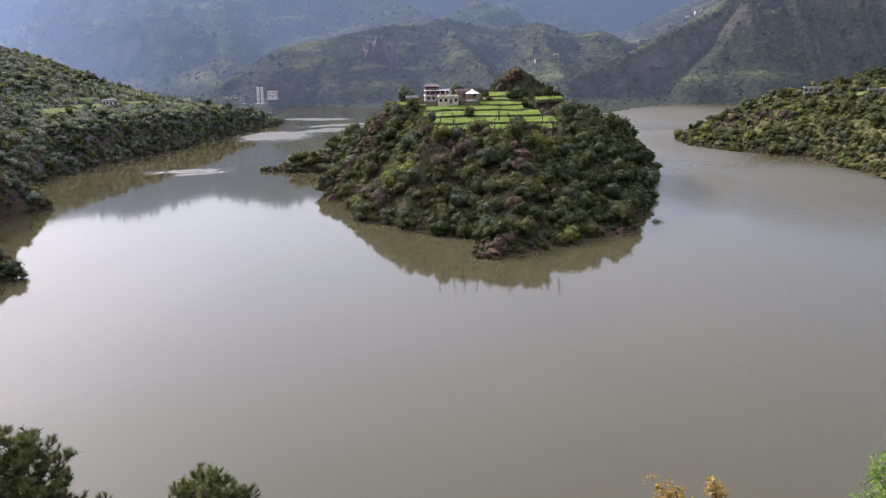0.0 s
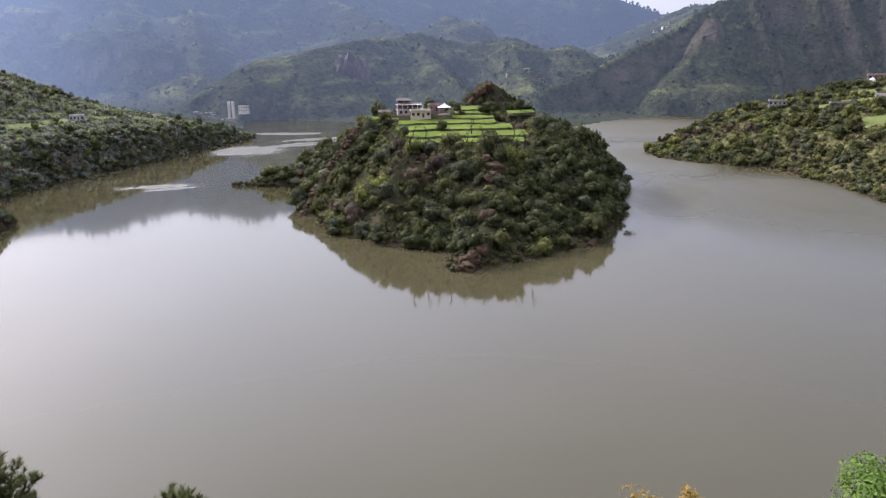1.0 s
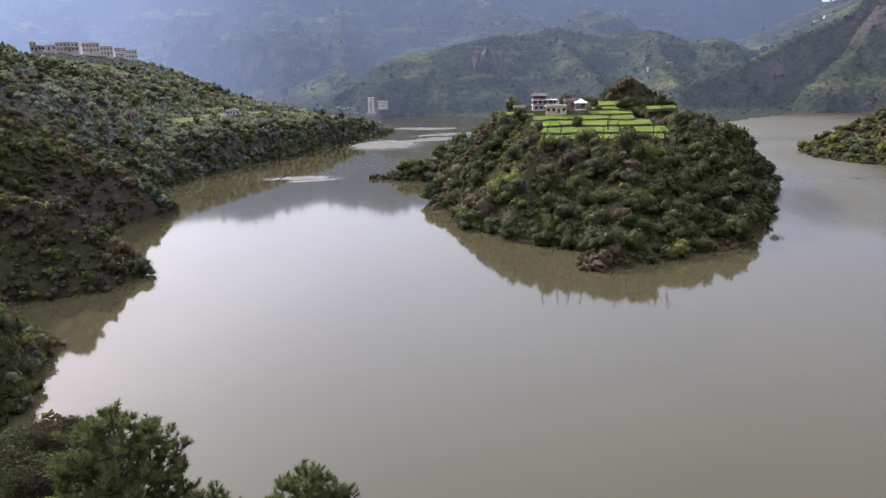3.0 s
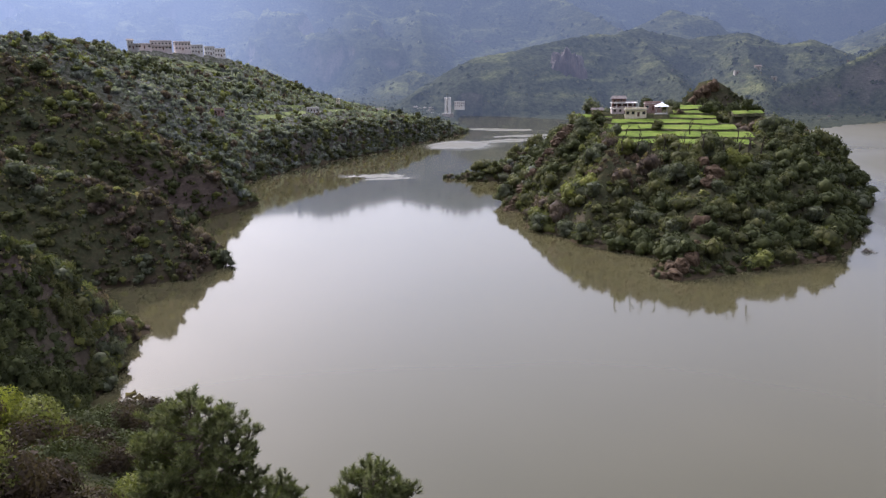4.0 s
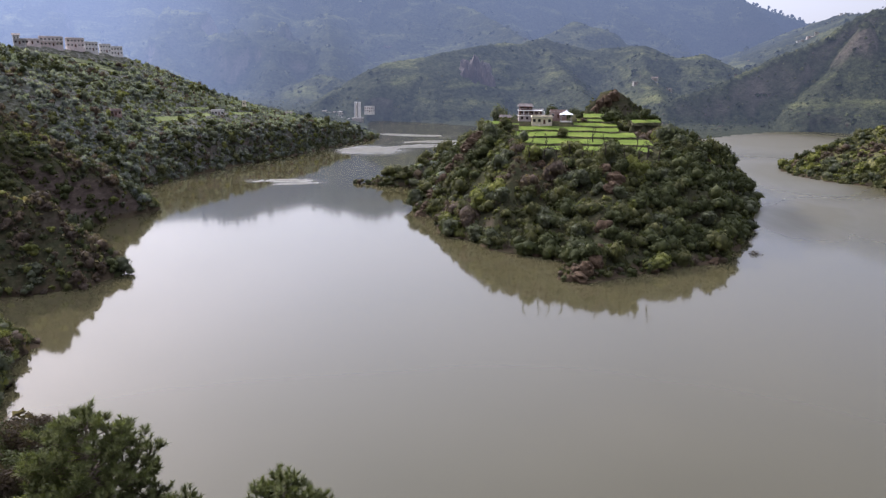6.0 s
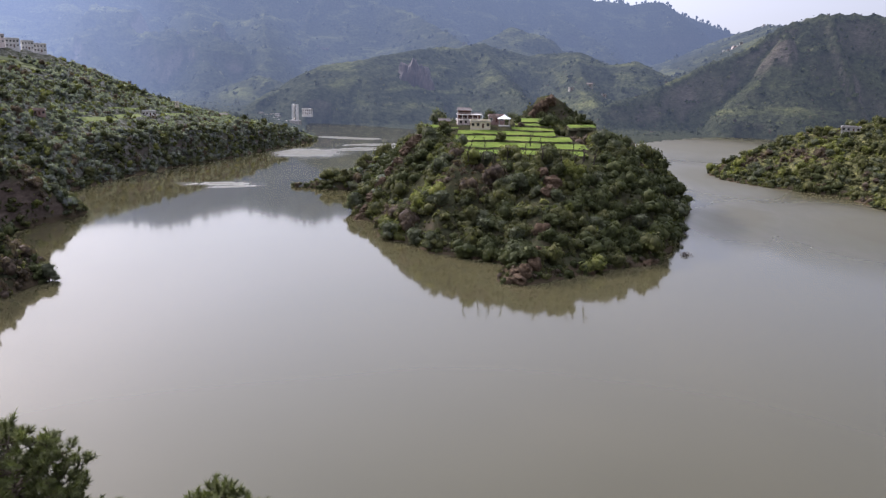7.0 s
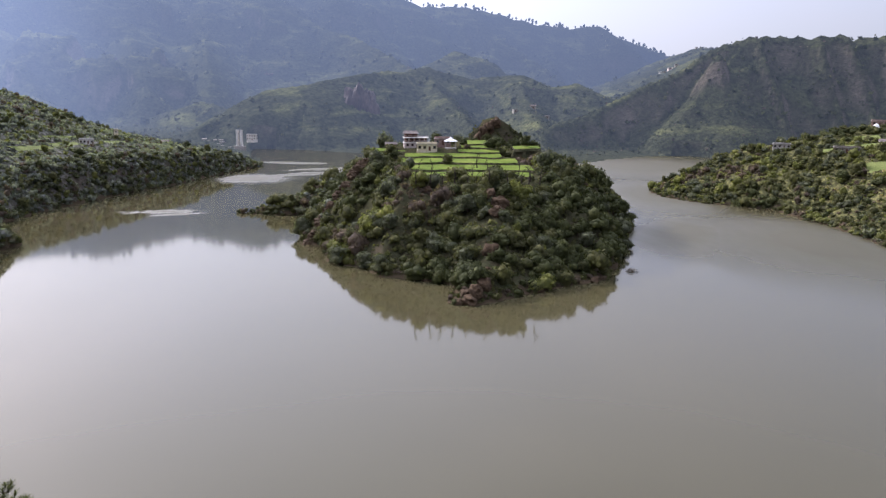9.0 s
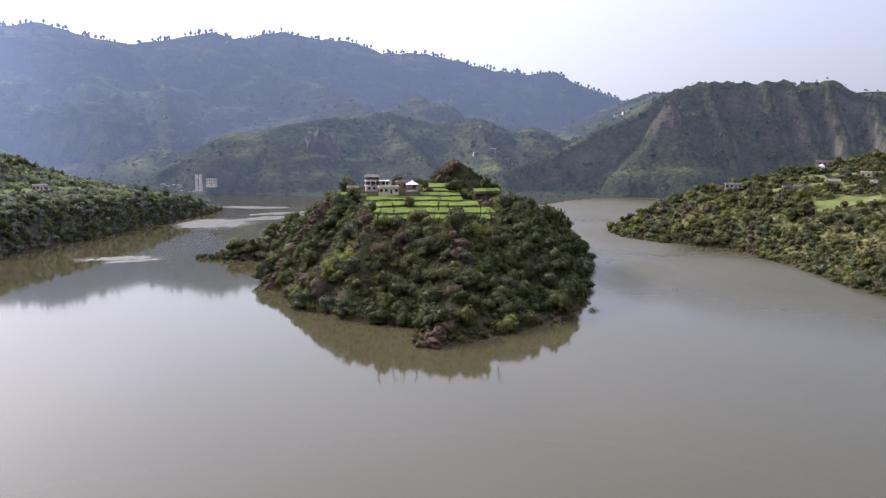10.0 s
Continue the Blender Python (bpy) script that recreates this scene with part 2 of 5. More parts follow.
def add_haze_glow(n, l, p, colour):
    """For the distant ranges only: haze painted in as blue emission over a darkened base colour, more for each further
    range.
    """
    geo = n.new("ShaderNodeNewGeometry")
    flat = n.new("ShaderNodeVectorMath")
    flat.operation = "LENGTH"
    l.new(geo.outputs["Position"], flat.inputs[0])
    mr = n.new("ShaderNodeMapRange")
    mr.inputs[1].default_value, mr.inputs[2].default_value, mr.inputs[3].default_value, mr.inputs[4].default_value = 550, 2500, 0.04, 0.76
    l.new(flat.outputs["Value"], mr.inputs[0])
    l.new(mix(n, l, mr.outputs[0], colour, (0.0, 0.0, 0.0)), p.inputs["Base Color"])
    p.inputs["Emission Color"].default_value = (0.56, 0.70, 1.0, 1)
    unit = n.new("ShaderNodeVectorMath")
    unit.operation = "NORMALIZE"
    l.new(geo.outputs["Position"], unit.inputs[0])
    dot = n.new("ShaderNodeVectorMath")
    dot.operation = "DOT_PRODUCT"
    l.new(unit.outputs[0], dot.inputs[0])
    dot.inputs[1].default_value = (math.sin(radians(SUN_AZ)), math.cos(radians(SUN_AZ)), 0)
    glow = n.new("ShaderNodeMapRange")  # the painted haze glows more towards the sun
    glow.inputs[1].default_value, glow.inputs[2].default_value, glow.inputs[3].default_value, glow.inputs[4].default_value = 0.2, 1.0, 0.75 * HAZE_GLOW, 2.1 * HAZE_GLOW
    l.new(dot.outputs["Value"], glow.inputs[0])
    halo = n.new("ShaderNodeMapRange")  # and most of all right under it, as painted glare
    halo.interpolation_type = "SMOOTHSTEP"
    halo.inputs[1].default_value, halo.inputs[2].default_value, halo.inputs[4].default_value = 0.86, 1.0, 2.2 * HAZE_GLOW
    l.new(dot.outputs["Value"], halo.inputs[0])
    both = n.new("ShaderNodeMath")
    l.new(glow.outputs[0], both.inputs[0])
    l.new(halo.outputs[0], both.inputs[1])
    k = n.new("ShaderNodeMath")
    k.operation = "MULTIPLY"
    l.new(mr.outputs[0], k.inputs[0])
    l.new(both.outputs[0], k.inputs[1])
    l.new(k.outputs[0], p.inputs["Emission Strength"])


# strength of the haze painted into the far materials' emission
HAZE_GLOW = 0.142
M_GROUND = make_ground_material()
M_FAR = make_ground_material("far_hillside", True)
M_WATER = make_water_material()

# ---- the lie of the land: shores and crests in metres, seen from above, x to the right, y ahead ----
ISLAND = [(-102, 381), (-84, 373), (-68, 373), (-56, 362), (-51, 296), (-41, 289), (-35, 260), (-28, 256), (-20, 252), (-15, 239), (-6, 236), (4, 233), (12, 227), (9, 206), (16, 202),
          (26, 209), (36, 218), (49, 227), (65, 235), (72, 253), (82, 277), (102, 336), (112, 385), (118, 430), (95, 480), (50, 505), (0, 500), (-30, 450), (-62, 400), (-84, 388)]
LEFT_SHORE = [(-62, 64), (-80, 80), (-95, 99), (-96, 105), (-100, 116), (-106, 123), (-107, 128), (-107, 136), (-121, 142), (-136, 150), (-144, 162), (-134, 168), (-124, 175), (-122, 191),
              (-143, 220), (-173, 242), (-168, 267), (-163, 289), (-200, 321), (-202, 353), (-199, 395), (-190, 445), (-176, 498), (-163, 576), (-147, 647), (-148, 669)]
FAR_SHORE = [(-213, 877), (-178, 885), (-142, 873), (-90, 833), (-20, 790), (60, 730), (120, 700), (165, 708), (199, 758), (245, 807), (288, 833), (326, 840), (350, 790), (300, 640), (215, 545)]
RIGHT_SHORE = [(161, 494), (160, 458), (171, 437), (184, 423), (207, 404), (207, 371), (209, 341), (206, 313), (202, 286), (205, 266), (190, 200), (150, 130), (95, 75), (40, 55), (0, 52), (-40, 60)]
CRESTS = {
    "island_spine": [(16, 206, 2), (19.9, 220.5, 6.9), (23.5, 235.4, 11.9), (27, 252.6, 18.5), (27.4, 269.3, 26), (19.8, 286.3, 28.8), (7.6, 326, 33.5), (3.8, 345.9, 37.3), (28, 376, 37), (50, 430, 22)],
    "island_cleft_a": [(1, 240, 2), (3, 257.7, 10.8), (5.7, 275.3, 21.8)],
    "island_cleft_b": [(44, 230, 2), (46.4, 252.5, 9.7), (44.9, 275.3, 21.8)],
    "island_cleft_c": [(-31, 268, 2), (-23.5, 282.5, 11.9), (-16.2, 290.7, 22.8)],
    "island_rib": [(-13, 244, 3), (-9.7, 260.6, 15.3), (-5.7, 278.8, 26.9)],
    "island_shoulder": [(69.8, 257.3, 5.2), (65.8, 275.6, 17.5), (62.4, 294.8, 26)],
    "island_front": [(-8.5, 291.1, 28.8), (19.8, 286.3, 28.8), (48.2, 289.2, 28.8), (64.3, 316.6, 30.7), (81.3, 341.1, 26), (97.2, 375.4, 15.3), (101.7, 415.6, 13.1)],
    "island_left": [(-48, 297, 1), (-35.8, 307.5, 17.5), (-24.6, 325.1, 34.5), (-18.9, 347.8, 36.4), (-9.4, 370.4, 35.4)],
    "spit": [(-92, 380, 3), (-74, 379, 5), (-56, 376, 12), (-33, 362, 25)],
    "left_ridge": [(-330, 150, 88), (-322, 266, 80), (-320, 345, 78), (-325, 375, 76.8), (-335, 410, 75.2), (-346, 444, 73.0), (-344, 495, 74.0), (-333, 551, 69.3), (-332, 594, 60.0), (-325, 621, 54.0), (-307, 640, 42.5), (-278, 640, 30.9), (-239, 630, 22.2), (-193, 625, 17), (-160, 628, 9)],
    "bench_edge": [(-212, 400, 19), (-204, 450, 20), (-190, 505, 19), (-176, 575, 16), (-163, 625, 11)],
    "bench_back": [(-244, 420, 31), (-243, 480, 31), (-237, 540, 29.5), (-216, 592, 25)],
    "gully_a": [(-206, 330, 4), (-238, 326, 14), (-262, 316, 28), (-285, 296, 46)],
    "gully_b": [(-180, 236, 4), (-192, 222, 12), (-215, 205, 28), (-248, 185, 50)],
    "gully_c": [(-146, 156, 4), (-156, 142, 10), (-178, 118, 24), (-208, 95, 42)],
    "left_back": [(-470, 420, 78), (-470, 600, 60), (-420, 740, 40)],
    "spur_far": [(-242, 246, 71), (-234, 254, 61), (-213, 259, 44), (-190, 264, 28), (-176, 276, 16)],
    "spur_mid": [(-215, 150, 48), (-175, 164, 33), (-160, 179, 26), (-139, 187, 21)],
    "spur_near": [(-150, 85, 46), (-111, 101, 30), (-112, 113, 20), (-113, 124, 10)],
    "bank_near": [(-16, 4, 54), (-30, 25, 40), (-38, 37, 33), (-45, 47, 28), (-48, 54, 22)],
    "bank_knoll": [(-33, 36, 34), (-37, 43, 32), (-40, 48, 30), (-36, 49, 27)],
    "bank_side": [(-60, 10, 58), (-66, 40, 38), (-66, 52, 24)],
    "right_bank": [(170, 500, 2), (203, 490, 19), (238, 485, 32), (266, 476, 38), (295, 476, 42), (335, 486, 50), (359, 480, 54), (480, 420, 70)],
    "right_fields": [(247, 435, 29), (269, 410, 32), (287, 385, 31), (330, 300, 36), (360, 200, 48)],
    "stand": [(-40, -60, 70), (-12, -4, 60), (0, -1, 58.4), (10, -4, 59), (50, -50, 68), (120, -20, 62), (210, 40, 60)],
    "behind": [(-500, -300, 150), (0, -450, 150), (500, -250, 150)],
    "valley_back": [(-400, 900, 8), (-700, 1300, 20), (-300, 1500, 30), (300, 1500, 30), (700, 1300, 30), (900, 700, 40)],
}

# ridges that stand clear of the slopes round them: crest line, fall of the flanks, spacing and depth of the gullies
RIDGES = {
    "range_left": ([(-1700, 1300, 360), (-1200, 1600, 335), (-868, 1746, 327), (-798, 1788, 341), (-711, 1833, 318), (-623, 1873, 304), (-526, 1911, 329), (-437, 1941, 352)], 0.46, 210, 120),
    "range_far": ([(-440, 1951, 352), (-393, 2005, 342), (-279, 2067, 373), (-189, 2120, 364), (-104, 2169, 367), (-5, 2214, 340), (114, 2254, 346), (222, 2289, 333), (371, 2313, 305), (487, 2336, 298), (568, 2361, 307), (634, 2389, 274), (701, 2415, 258), (768, 2439, 242), (846, 2458, 219), (960, 2560, 214)], 0.50, 190, 110),
    "range_beyond": ([(560, 3000, 330), (720, 3000, 318), (800, 3000, 300), (900, 3000, 250)], 0.4, 200, 40),
    "range_spur": ([(-437, 1941, 350), (-348, 1868, 294), (-245, 1793, 233), (-155, 1713, 204), (-105, 1627, 176), (-52, 1539, 147), (-11, 1450, 120)], 0.55, 130, 50),
    "slope_spur_a": ([(-711, 1833, 312), (-640, 1620, 215), (-560, 1430, 140), (-470, 1260, 70)], 0.55, 120, 60),
    "slope_spur_b": ([(-526, 1911, 322), (-500, 1720, 225), (-440, 1500, 150), (-380, 1320, 84)], 0.55, 120, 60),
    "slope_spur_c": ([(-1000, 1690, 325), (-860, 1500, 215), (-720, 1330, 130), (-620, 1180, 60)], 0.55, 120, 60),
    "foot_spur": ([(-560, 1240, 28), (-454, 1218, 30), (-389, 1188, 46), (-342, 1150, 56), (-297, 1111, 46)], 0.45, 60, 12),
    "hill_one": ([(-256, 915, 8), (-245, 922, 24), (-236, 945, 52), (-205, 972, 72), (-150, 1012, 84), (-113, 1054, 92), (-71, 1098, 104), (-27, 1140, 107), (10, 1180, 116), (35, 1176, 109), (86, 1170, 97), (132, 1163, 100), (160, 1156, 105), (190, 1148, 82), (220, 1139, 88), (243, 1131, 93), (272, 1121, 79), (295, 1112, 66), (330, 1090, 40)], 0.50, 95, 46),
    "hill_rib": ([(-71, 1098, 102), (-80, 1040, 78), (-83, 1004, 64), (-86, 950, 34), (-92, 880, 5)], 0.70, 40, 12),
    "hill_rib_b": ([(10, 1180, 114), (22, 1080, 80), (50, 980, 50), (80, 860, 16)], 0.58, 60, 20),
    "hill_rib_c": ([(160, 1156, 104), (150, 1060, 70), (150, 960, 44), (150, 860, 16)], 0.58, 60, 20),
    "range_mid": ([(-20, 1560, 125), (17, 1560, 142), (72, 1558, 166), (132, 1554, 153), (200, 1547, 117), (330, 1500, 80)], 0.50, 90, 22),
    "right_beyond": ([(800, 2100, 205), (662, 1993, 176), (647, 1840, 181), (638, 1683, 189), (629, 1525, 177), (598, 1376, 176), (520, 1200, 160)], 0.42, 90, 24),
    "right_ridge": ([(140, 872, 12), (162, 892, 32), (202, 909, 43), (242, 926, 60), (290, 944, 82), (344, 954, 106), (388, 964, 133), (436, 966, 151), (482, 964, 153), (520, 958, 151), (552, 950, 154), (566, 951, 145), (588, 945, 152), (604, 940, 155), (626, 932, 145), (650, 922, 139), (680, 905, 134), (760, 800, 130), (860, 600, 150)], 1.0, 62, 40),
    "ridge_rib_a": ([(382, 924, 127), (385, 896, 82), (388, 867, 39), (384, 842, 12)], 1.5, 24, 6),
    "ridge_rib_b": ([(448, 958, 152), (442, 925, 121), (442, 889, 83), (439, 854, 51)], 1.5, 24, 6),
    "ridge_rib_c": ([(523, 945, 151), (514, 910, 113), (511, 871, 69), (502, 836, 39)], 1.5, 24, 6),
    "ridge_rib_d": ([(558, 945, 155), (556, 903, 113), (550, 862, 69), (537, 826, 40)], 1.5, 24, 6),
    "ridge_rib_e": ([(605, 938, 155), (596, 902, 121), (586, 866, 90), (572, 832, 65)], 1.5, 24, 6),
    "ridge_rib_f": ([(656, 914, 137), (641, 878, 113), (626, 841, 87), (610, 805, 61)], 1.5, 24, 6),
    "right_shoulder": ([(436, 966, 148), (385, 925, 100), (340, 890, 62), (300, 862, 26)], 0.75, 40, 14),
    "left_spur": ([(-262, 215, 76), (-238, 232, 68), (-225, 241, 60), (-218, 249, 54), (-214, 252, 45), (-210, 255, 40), (-204, 261, 30), (-195, 268, 20), (-183, 276, 10), (-174, 283, 3)], 0.80, 22, 5),
    "mid_shoulder": ([(-322, 300, 76), (-300, 322, 68), (-292, 336, 66), (-283, 350, 61), (-273, 364, 55), (-268, 374, 44), (-262, 384, 34), (-249, 399, 27)], 0.70, 26, 6),
    "spur_mid": ([(-225, 140, 52), (-175, 164, 32), (-160, 179, 24), (-141, 186, 19.5), (-132, 188, 13), (-124, 190, 5)], 0.95, 18, 4),
    "island_knoll": ([(27, 394, 41), (31, 399, 48.5), (35, 400, 52.5), (42, 400, 52.5), (53, 399, 45), (63, 398, 37.5)], 1.5, 9, 4),
}

# ---- the relief, solved on rings round the stand: shores and crests hold, the slopes between them relax ----
R0, R1 = 1.2, 4700.0


def in_polygon(px, py, poly):
    inside = np.zeros(px.shape, bool)
    for (x0, y0), (x1, y1) in zip(poly, poly[1:] + poly[:1]):
        if y0 != y1:
            cross = ((y0 > py) != (y1 > py)) & (px < (x1 - x0) * (py - y0) / (y1 - y0) + x0)
            inside ^= cross
    return inside


LAKE = LEFT_SHORE + FAR_SHORE + RIGHT_SHORE


def solve_relief(nu):
    """Heights on a grid of nu directions by rings of the same spacing."""
    step = 2 * math.pi / nu
    nv = int(math.log(R1 / R0) / step) + 1
    u = -math.pi + step * np.arange(nu)
    v = math.log(R0) + step * np.arange(nv)
    px, py = np.exp(v)[:, None] * np.sin(u)[None, :], np.exp(v)[:, None] * np.cos(u)[None, :]
    fixed, z = np.zeros((nv, nu), bool), np.zeros((nv, nu))

    def stroke(points, closed=False):
        pts = points + points[:1] if closed else points
        for a, b in zip(pts, pts[1:]):
            a, b = (np.array([*q, 0.0])[:3] for q in (a, b))
            near = max(min(np.hypot(*a[:2]), np.hypot(*b[:2])), 2.0)
            k = max(2, int(np.hypot(*(b - a)[:2]) / (near * step) * 2))
            for s in np.linspace(0, 1, k):
                q = a + (b - a) * s
                i = int(round((math.log(max(np.hypot(q[0], q[1]), R0)) - v[0]) / step))
                j = int(round((math.atan2(q[0], q[1]) + math.pi) / step)) % nu
                if 0 <= i < nv:
                    fixed[i, j], z[i, j] = True, q[2]

    for line in CRESTS.values():
        stroke([(*q[:2], float(q[2])) for q in line])
    lake = in_polygon(px, py, LAKE) & ~in_polygon(px, py, ISLAND)
    fixed |= lake
    z[lake] = -3.0
    stroke(ISLAND, True)
    stroke(LAKE, True)
    fixed[-1], z[-1] = True, 40.0
    r = np.exp(v)[:, None] + 0 * u[None, :]
    brow = (r < 24) & (u[None, :] > -0.62) & (u[None, :] < 1.1)
    fixed |= brow  # the bank falls away steeply in front of the stand
    z[brow] = 58.4 - 0.85 * (r[brow] - R0)
    fixed[0], z[0] = True, 58.4
    return u, v, fixed, z, lake


def relax(fixed, z0, guess, rounds):
    z = np.where(fixed, z0, guess)
    for _ in range(rounds):
        s = np.roll(z, 1, 1) + np.roll(z, -1, 1)
        s[1:-1] += z[:-2] + z[2:]
        s[0] += 2 * z[1]
        s[-1] += 2 * z[-2]
        z = np.where(fixed, z0, s / 4)
    return z


guess = None
for nu in (64, 128, 256, 512):
    gu, gv, gfix, gz, glake = solve_relief(nu)
    if guess is None:
        guess = np.full(gz.shape, 60.0)
    else:
        iv = np.clip(np.linspace(0, guess.shape[0] - 1, gz.shape[0]).round().astype(int), 0, guess.shape[0] - 1)
        guess = guess[iv][:, np.arange(nu) // 2]
    guess = relax(gfix, gz, guess, 260)
RELIEF, GU, GV = guess, gu, gv


def relief(px, py):
    """The smooth height at plan points, by the grid."""
    px, py = np.asarray(px, float), np.asarray(py, float)
    step = GU[1] - GU[0]
    fi = np.clip((np.log(np.maximum(np.hypot(px, py), R0)) - GV[0]) / step, 0, len(GV) - 1.001)
    fj = ((np.arctan2(px, py) + math.pi) / step) % len(GU)
    i, j = fi.astype(int), fj.astype(int)
    a, b, j1 = fi - i, fj - j, (j + 1) % len(GU)
    j = j % len(GU)
    return (RELIEF[i, j] * (1 - a) * (1 - b) + RELIEF[i + 1, j] * a * (1 - b) + RELIEF[i, j1] * (1 - a) * b + RELIEF[i + 1, j1] * a * b)


_rng = np.random.default_rng(5)
LATTICE = _rng.random((256, 256))


def value_noise(x, y):
    xi, yi = np.floor(x).astype(int), np.floor(y).astype(int)
    fx, fy = x - xi, y - yi
    fx, fy = fx * fx * (3 - 2 * fx), fy * fy * (3 - 2 * fy)
    g = lambda a, b: LATTICE[a % 256, b % 256]
    return (g(xi, yi) * (1 - fx) + g(xi + 1, yi) * fx) * (1 - fy) + (g(xi, yi + 1) * (1 - fx) + g(xi + 1, yi + 1) * fx) * fy


def fractal(x, y, size, octaves=5, ridged=False):
    total, amp, norm = 0.0, 1.0, 0.0
    for k in range(octaves):
        s = 2.0 ** k / size
        q = value_noise(x * s + 17.3 * k, y * s - 9.1 * k)
        q = 1 - np.abs(2 * q - 1) if ridged else q
        total, norm, amp = total + q * amp, norm + amp, amp * 0.5
    return total / norm - 0.5


FIELD_AREAS = []  # (polygon, height function): level ground pressed into the hill


def ridge_height(px, py):
    """The highest of the ridges over plan points: each falls away from its crest, cut by gullies that run downhill."""
    shape = px.shape
    px, py = px.ravel(), py.ravel()
    top = np.full(px.shape, -50.0)
    wx, wy = fractal(px + 500, py, 150, 3), fractal(px, py + 900, 40, 3)
    for line, fall, gap, deep in RIDGES.values():
        c = np.array(line)
        off = np.hypot(np.maximum(np.maximum(c[:, 0].min() - px, px - c[:, 0].max()), 0), np.maximum(np.maximum(c[:, 1].min() - py, py - c[:, 1].max()), 0))
        near = np.flatnonzero(c[:, 2].max() + deep * 0.25 - fall * off > np.maximum(top, -4.0))
        if not len(near):
            continue
        x, y = px[near], py[near]
        best, dist, along, run = np.full(x.shape, -1e3), np.zeros(x.shape), np.zeros(x.shape), 0.0
        for a, b in zip(line, line[1:]):
            dx, dy = b[0] - a[0], b[1] - a[1]
            long = math.hypot(dx, dy)
            q = np.clip(((x - a[0]) * dx + (y - a[1]) * dy) / (long * long), 0, 1)
            d = np.hypot(x - a[0] - dx * q, y - a[1] - dy * q)
            z = a[2] + (b[2] - a[2]) * q - fall * d
            win = z > best
            best, dist, along = np.where(win, z, best), np.where(win, d, dist), np.where(win, run + long * q, along)
            run += long
        side = along + wx[near] * gap * 1.3 + wy[near] * gap * 0.35
        cut = fractal(side, line[0][1] * 0.37 + dist * 0.12, gap, 4, True) + 0.5
        best = best - np.minimum(dist * fall * 0.9, deep) * (1 - cut) * 1.5 + np.minimum(dist * 0.2, deep * 0.25)
        top[near] = np.maximum(top[near], best)
    return top.reshape(shape)


def ground_height(px, py):
    """The finished height of the ground, gullies and hummocks included."""
    px, py = np.asarray(px, float), np.asarray(py, float)
    z = relief(px, py)
    r = np.hypot(px, py)
    lake = (z < 0.0)
    lift = np.clip(z / 10, 0, 1) * np.clip((r - 6) / 30, 0, 1)
    near = np.clip((900 - r) / 300, 0, 1)
    base = z
    z = z + lift * near * (fractal(px, py, 26, 5, True) * 5.0 + fractal(px, py, 8, 3) * 2.0)
    ridge = np.where(r > 190, ridge_height(px, py), -50.0)
    ridge = ridge + np.clip(ridge / 20, 0, 1) * (fractal(px, py, 8, 3) * 1.6 * near + (1 - near) * fractal(px, py, 36, 4) * 9.0)
    ridge = np.where(r < 640, np.minimum(ridge, base * 2.6 + 0.6), ridge)  # the near spurs run down to the water's edge
    z = np.where(lake, z, np.maximum(z, ridge))
    for poly, level in FIELD_AREAS:
        z = np.where(in_polygon(px, py, poly), level(px, py), z)
    return z


def build_ground():
    front = np.arange(-0.86, 0.80, 0.0050)
    back = np.linspace(0.80, 2 * math.pi - 0.86, 90)[:-1]
    u = np.concatenate([front, back])
    v = np.concatenate([np.linspace(math.log(R0), math.log(60), 80)[:-1], np.linspace(math.log(60), math.log(1100), 400)[:-1], np.linspace(math.log(1100), math.log(R1), 160)])
    px, py = np.exp(v)[:, None] * np.sin(u)[None, :], np.exp(v)[:, None] * np.cos(u)[None, :]
    z = ground_height(px, py)
    nv, nu = z.shape
    co = np.stack([px, py, z], -1).reshape(-1, 3)
    ring = int(np.searchsorted(np.exp(v), 660.0))
    made = []
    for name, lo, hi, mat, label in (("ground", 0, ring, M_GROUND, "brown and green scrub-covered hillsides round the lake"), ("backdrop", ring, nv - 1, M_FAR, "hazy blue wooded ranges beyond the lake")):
        idx = np.arange((hi - lo + 1) * nu).reshape(hi - lo + 1, nu)
        nxt = np.roll(idx, -1, 1)
        faces = np.stack([idx[:-1], idx[1:], nxt[1:], nxt[:-1]], -1).reshape(-1, 4).tolist()
        pts = co[lo * nu:(hi + 1) * nu]
        if lo == 0:
            faces += [(len(pts), int(a), int(b)) for a, b in zip(idx[0], nxt[0])]
            pts = np.vstack([pts, [[0, 0, 58.4]]])
        me = bpy.data.meshes.new(name)
        me.from_pydata(pts.tolist(), [], faces)
        me.shade_smooth()
        me.materials.append(mat)
        me.update()
        made.append(tagged(new(name, me), label, name, kind="structure"))
    return made[0]


def build_lake():
    bm = bmesh.new()
    u = np.linspace(0, 2 * math.pi, 97)[:-1]
    rings = [[bm.verts.new((60 + 520 * k / 16 * math.sin(a), 470 + 520 * k / 16 * math.cos(a), 0)) for a in -u] for k in range(1, 17)]
    bm.faces.new(rings[0])
    for inner, outer in zip(rings, rings[1:]):
        for k in range(len(u)):
            bm.faces.new((outer[k], outer[(k + 1) % len(u)], inner[(k + 1) % len(u)], inner[k]))
    me = bpy.data.meshes.new("water")
    bm.to_mesh(me)
    me.materials.append(M_WATER)
    return tagged(new("water", me), "calm silty brown lake mirroring a pale sky", "lake", kind="structure")




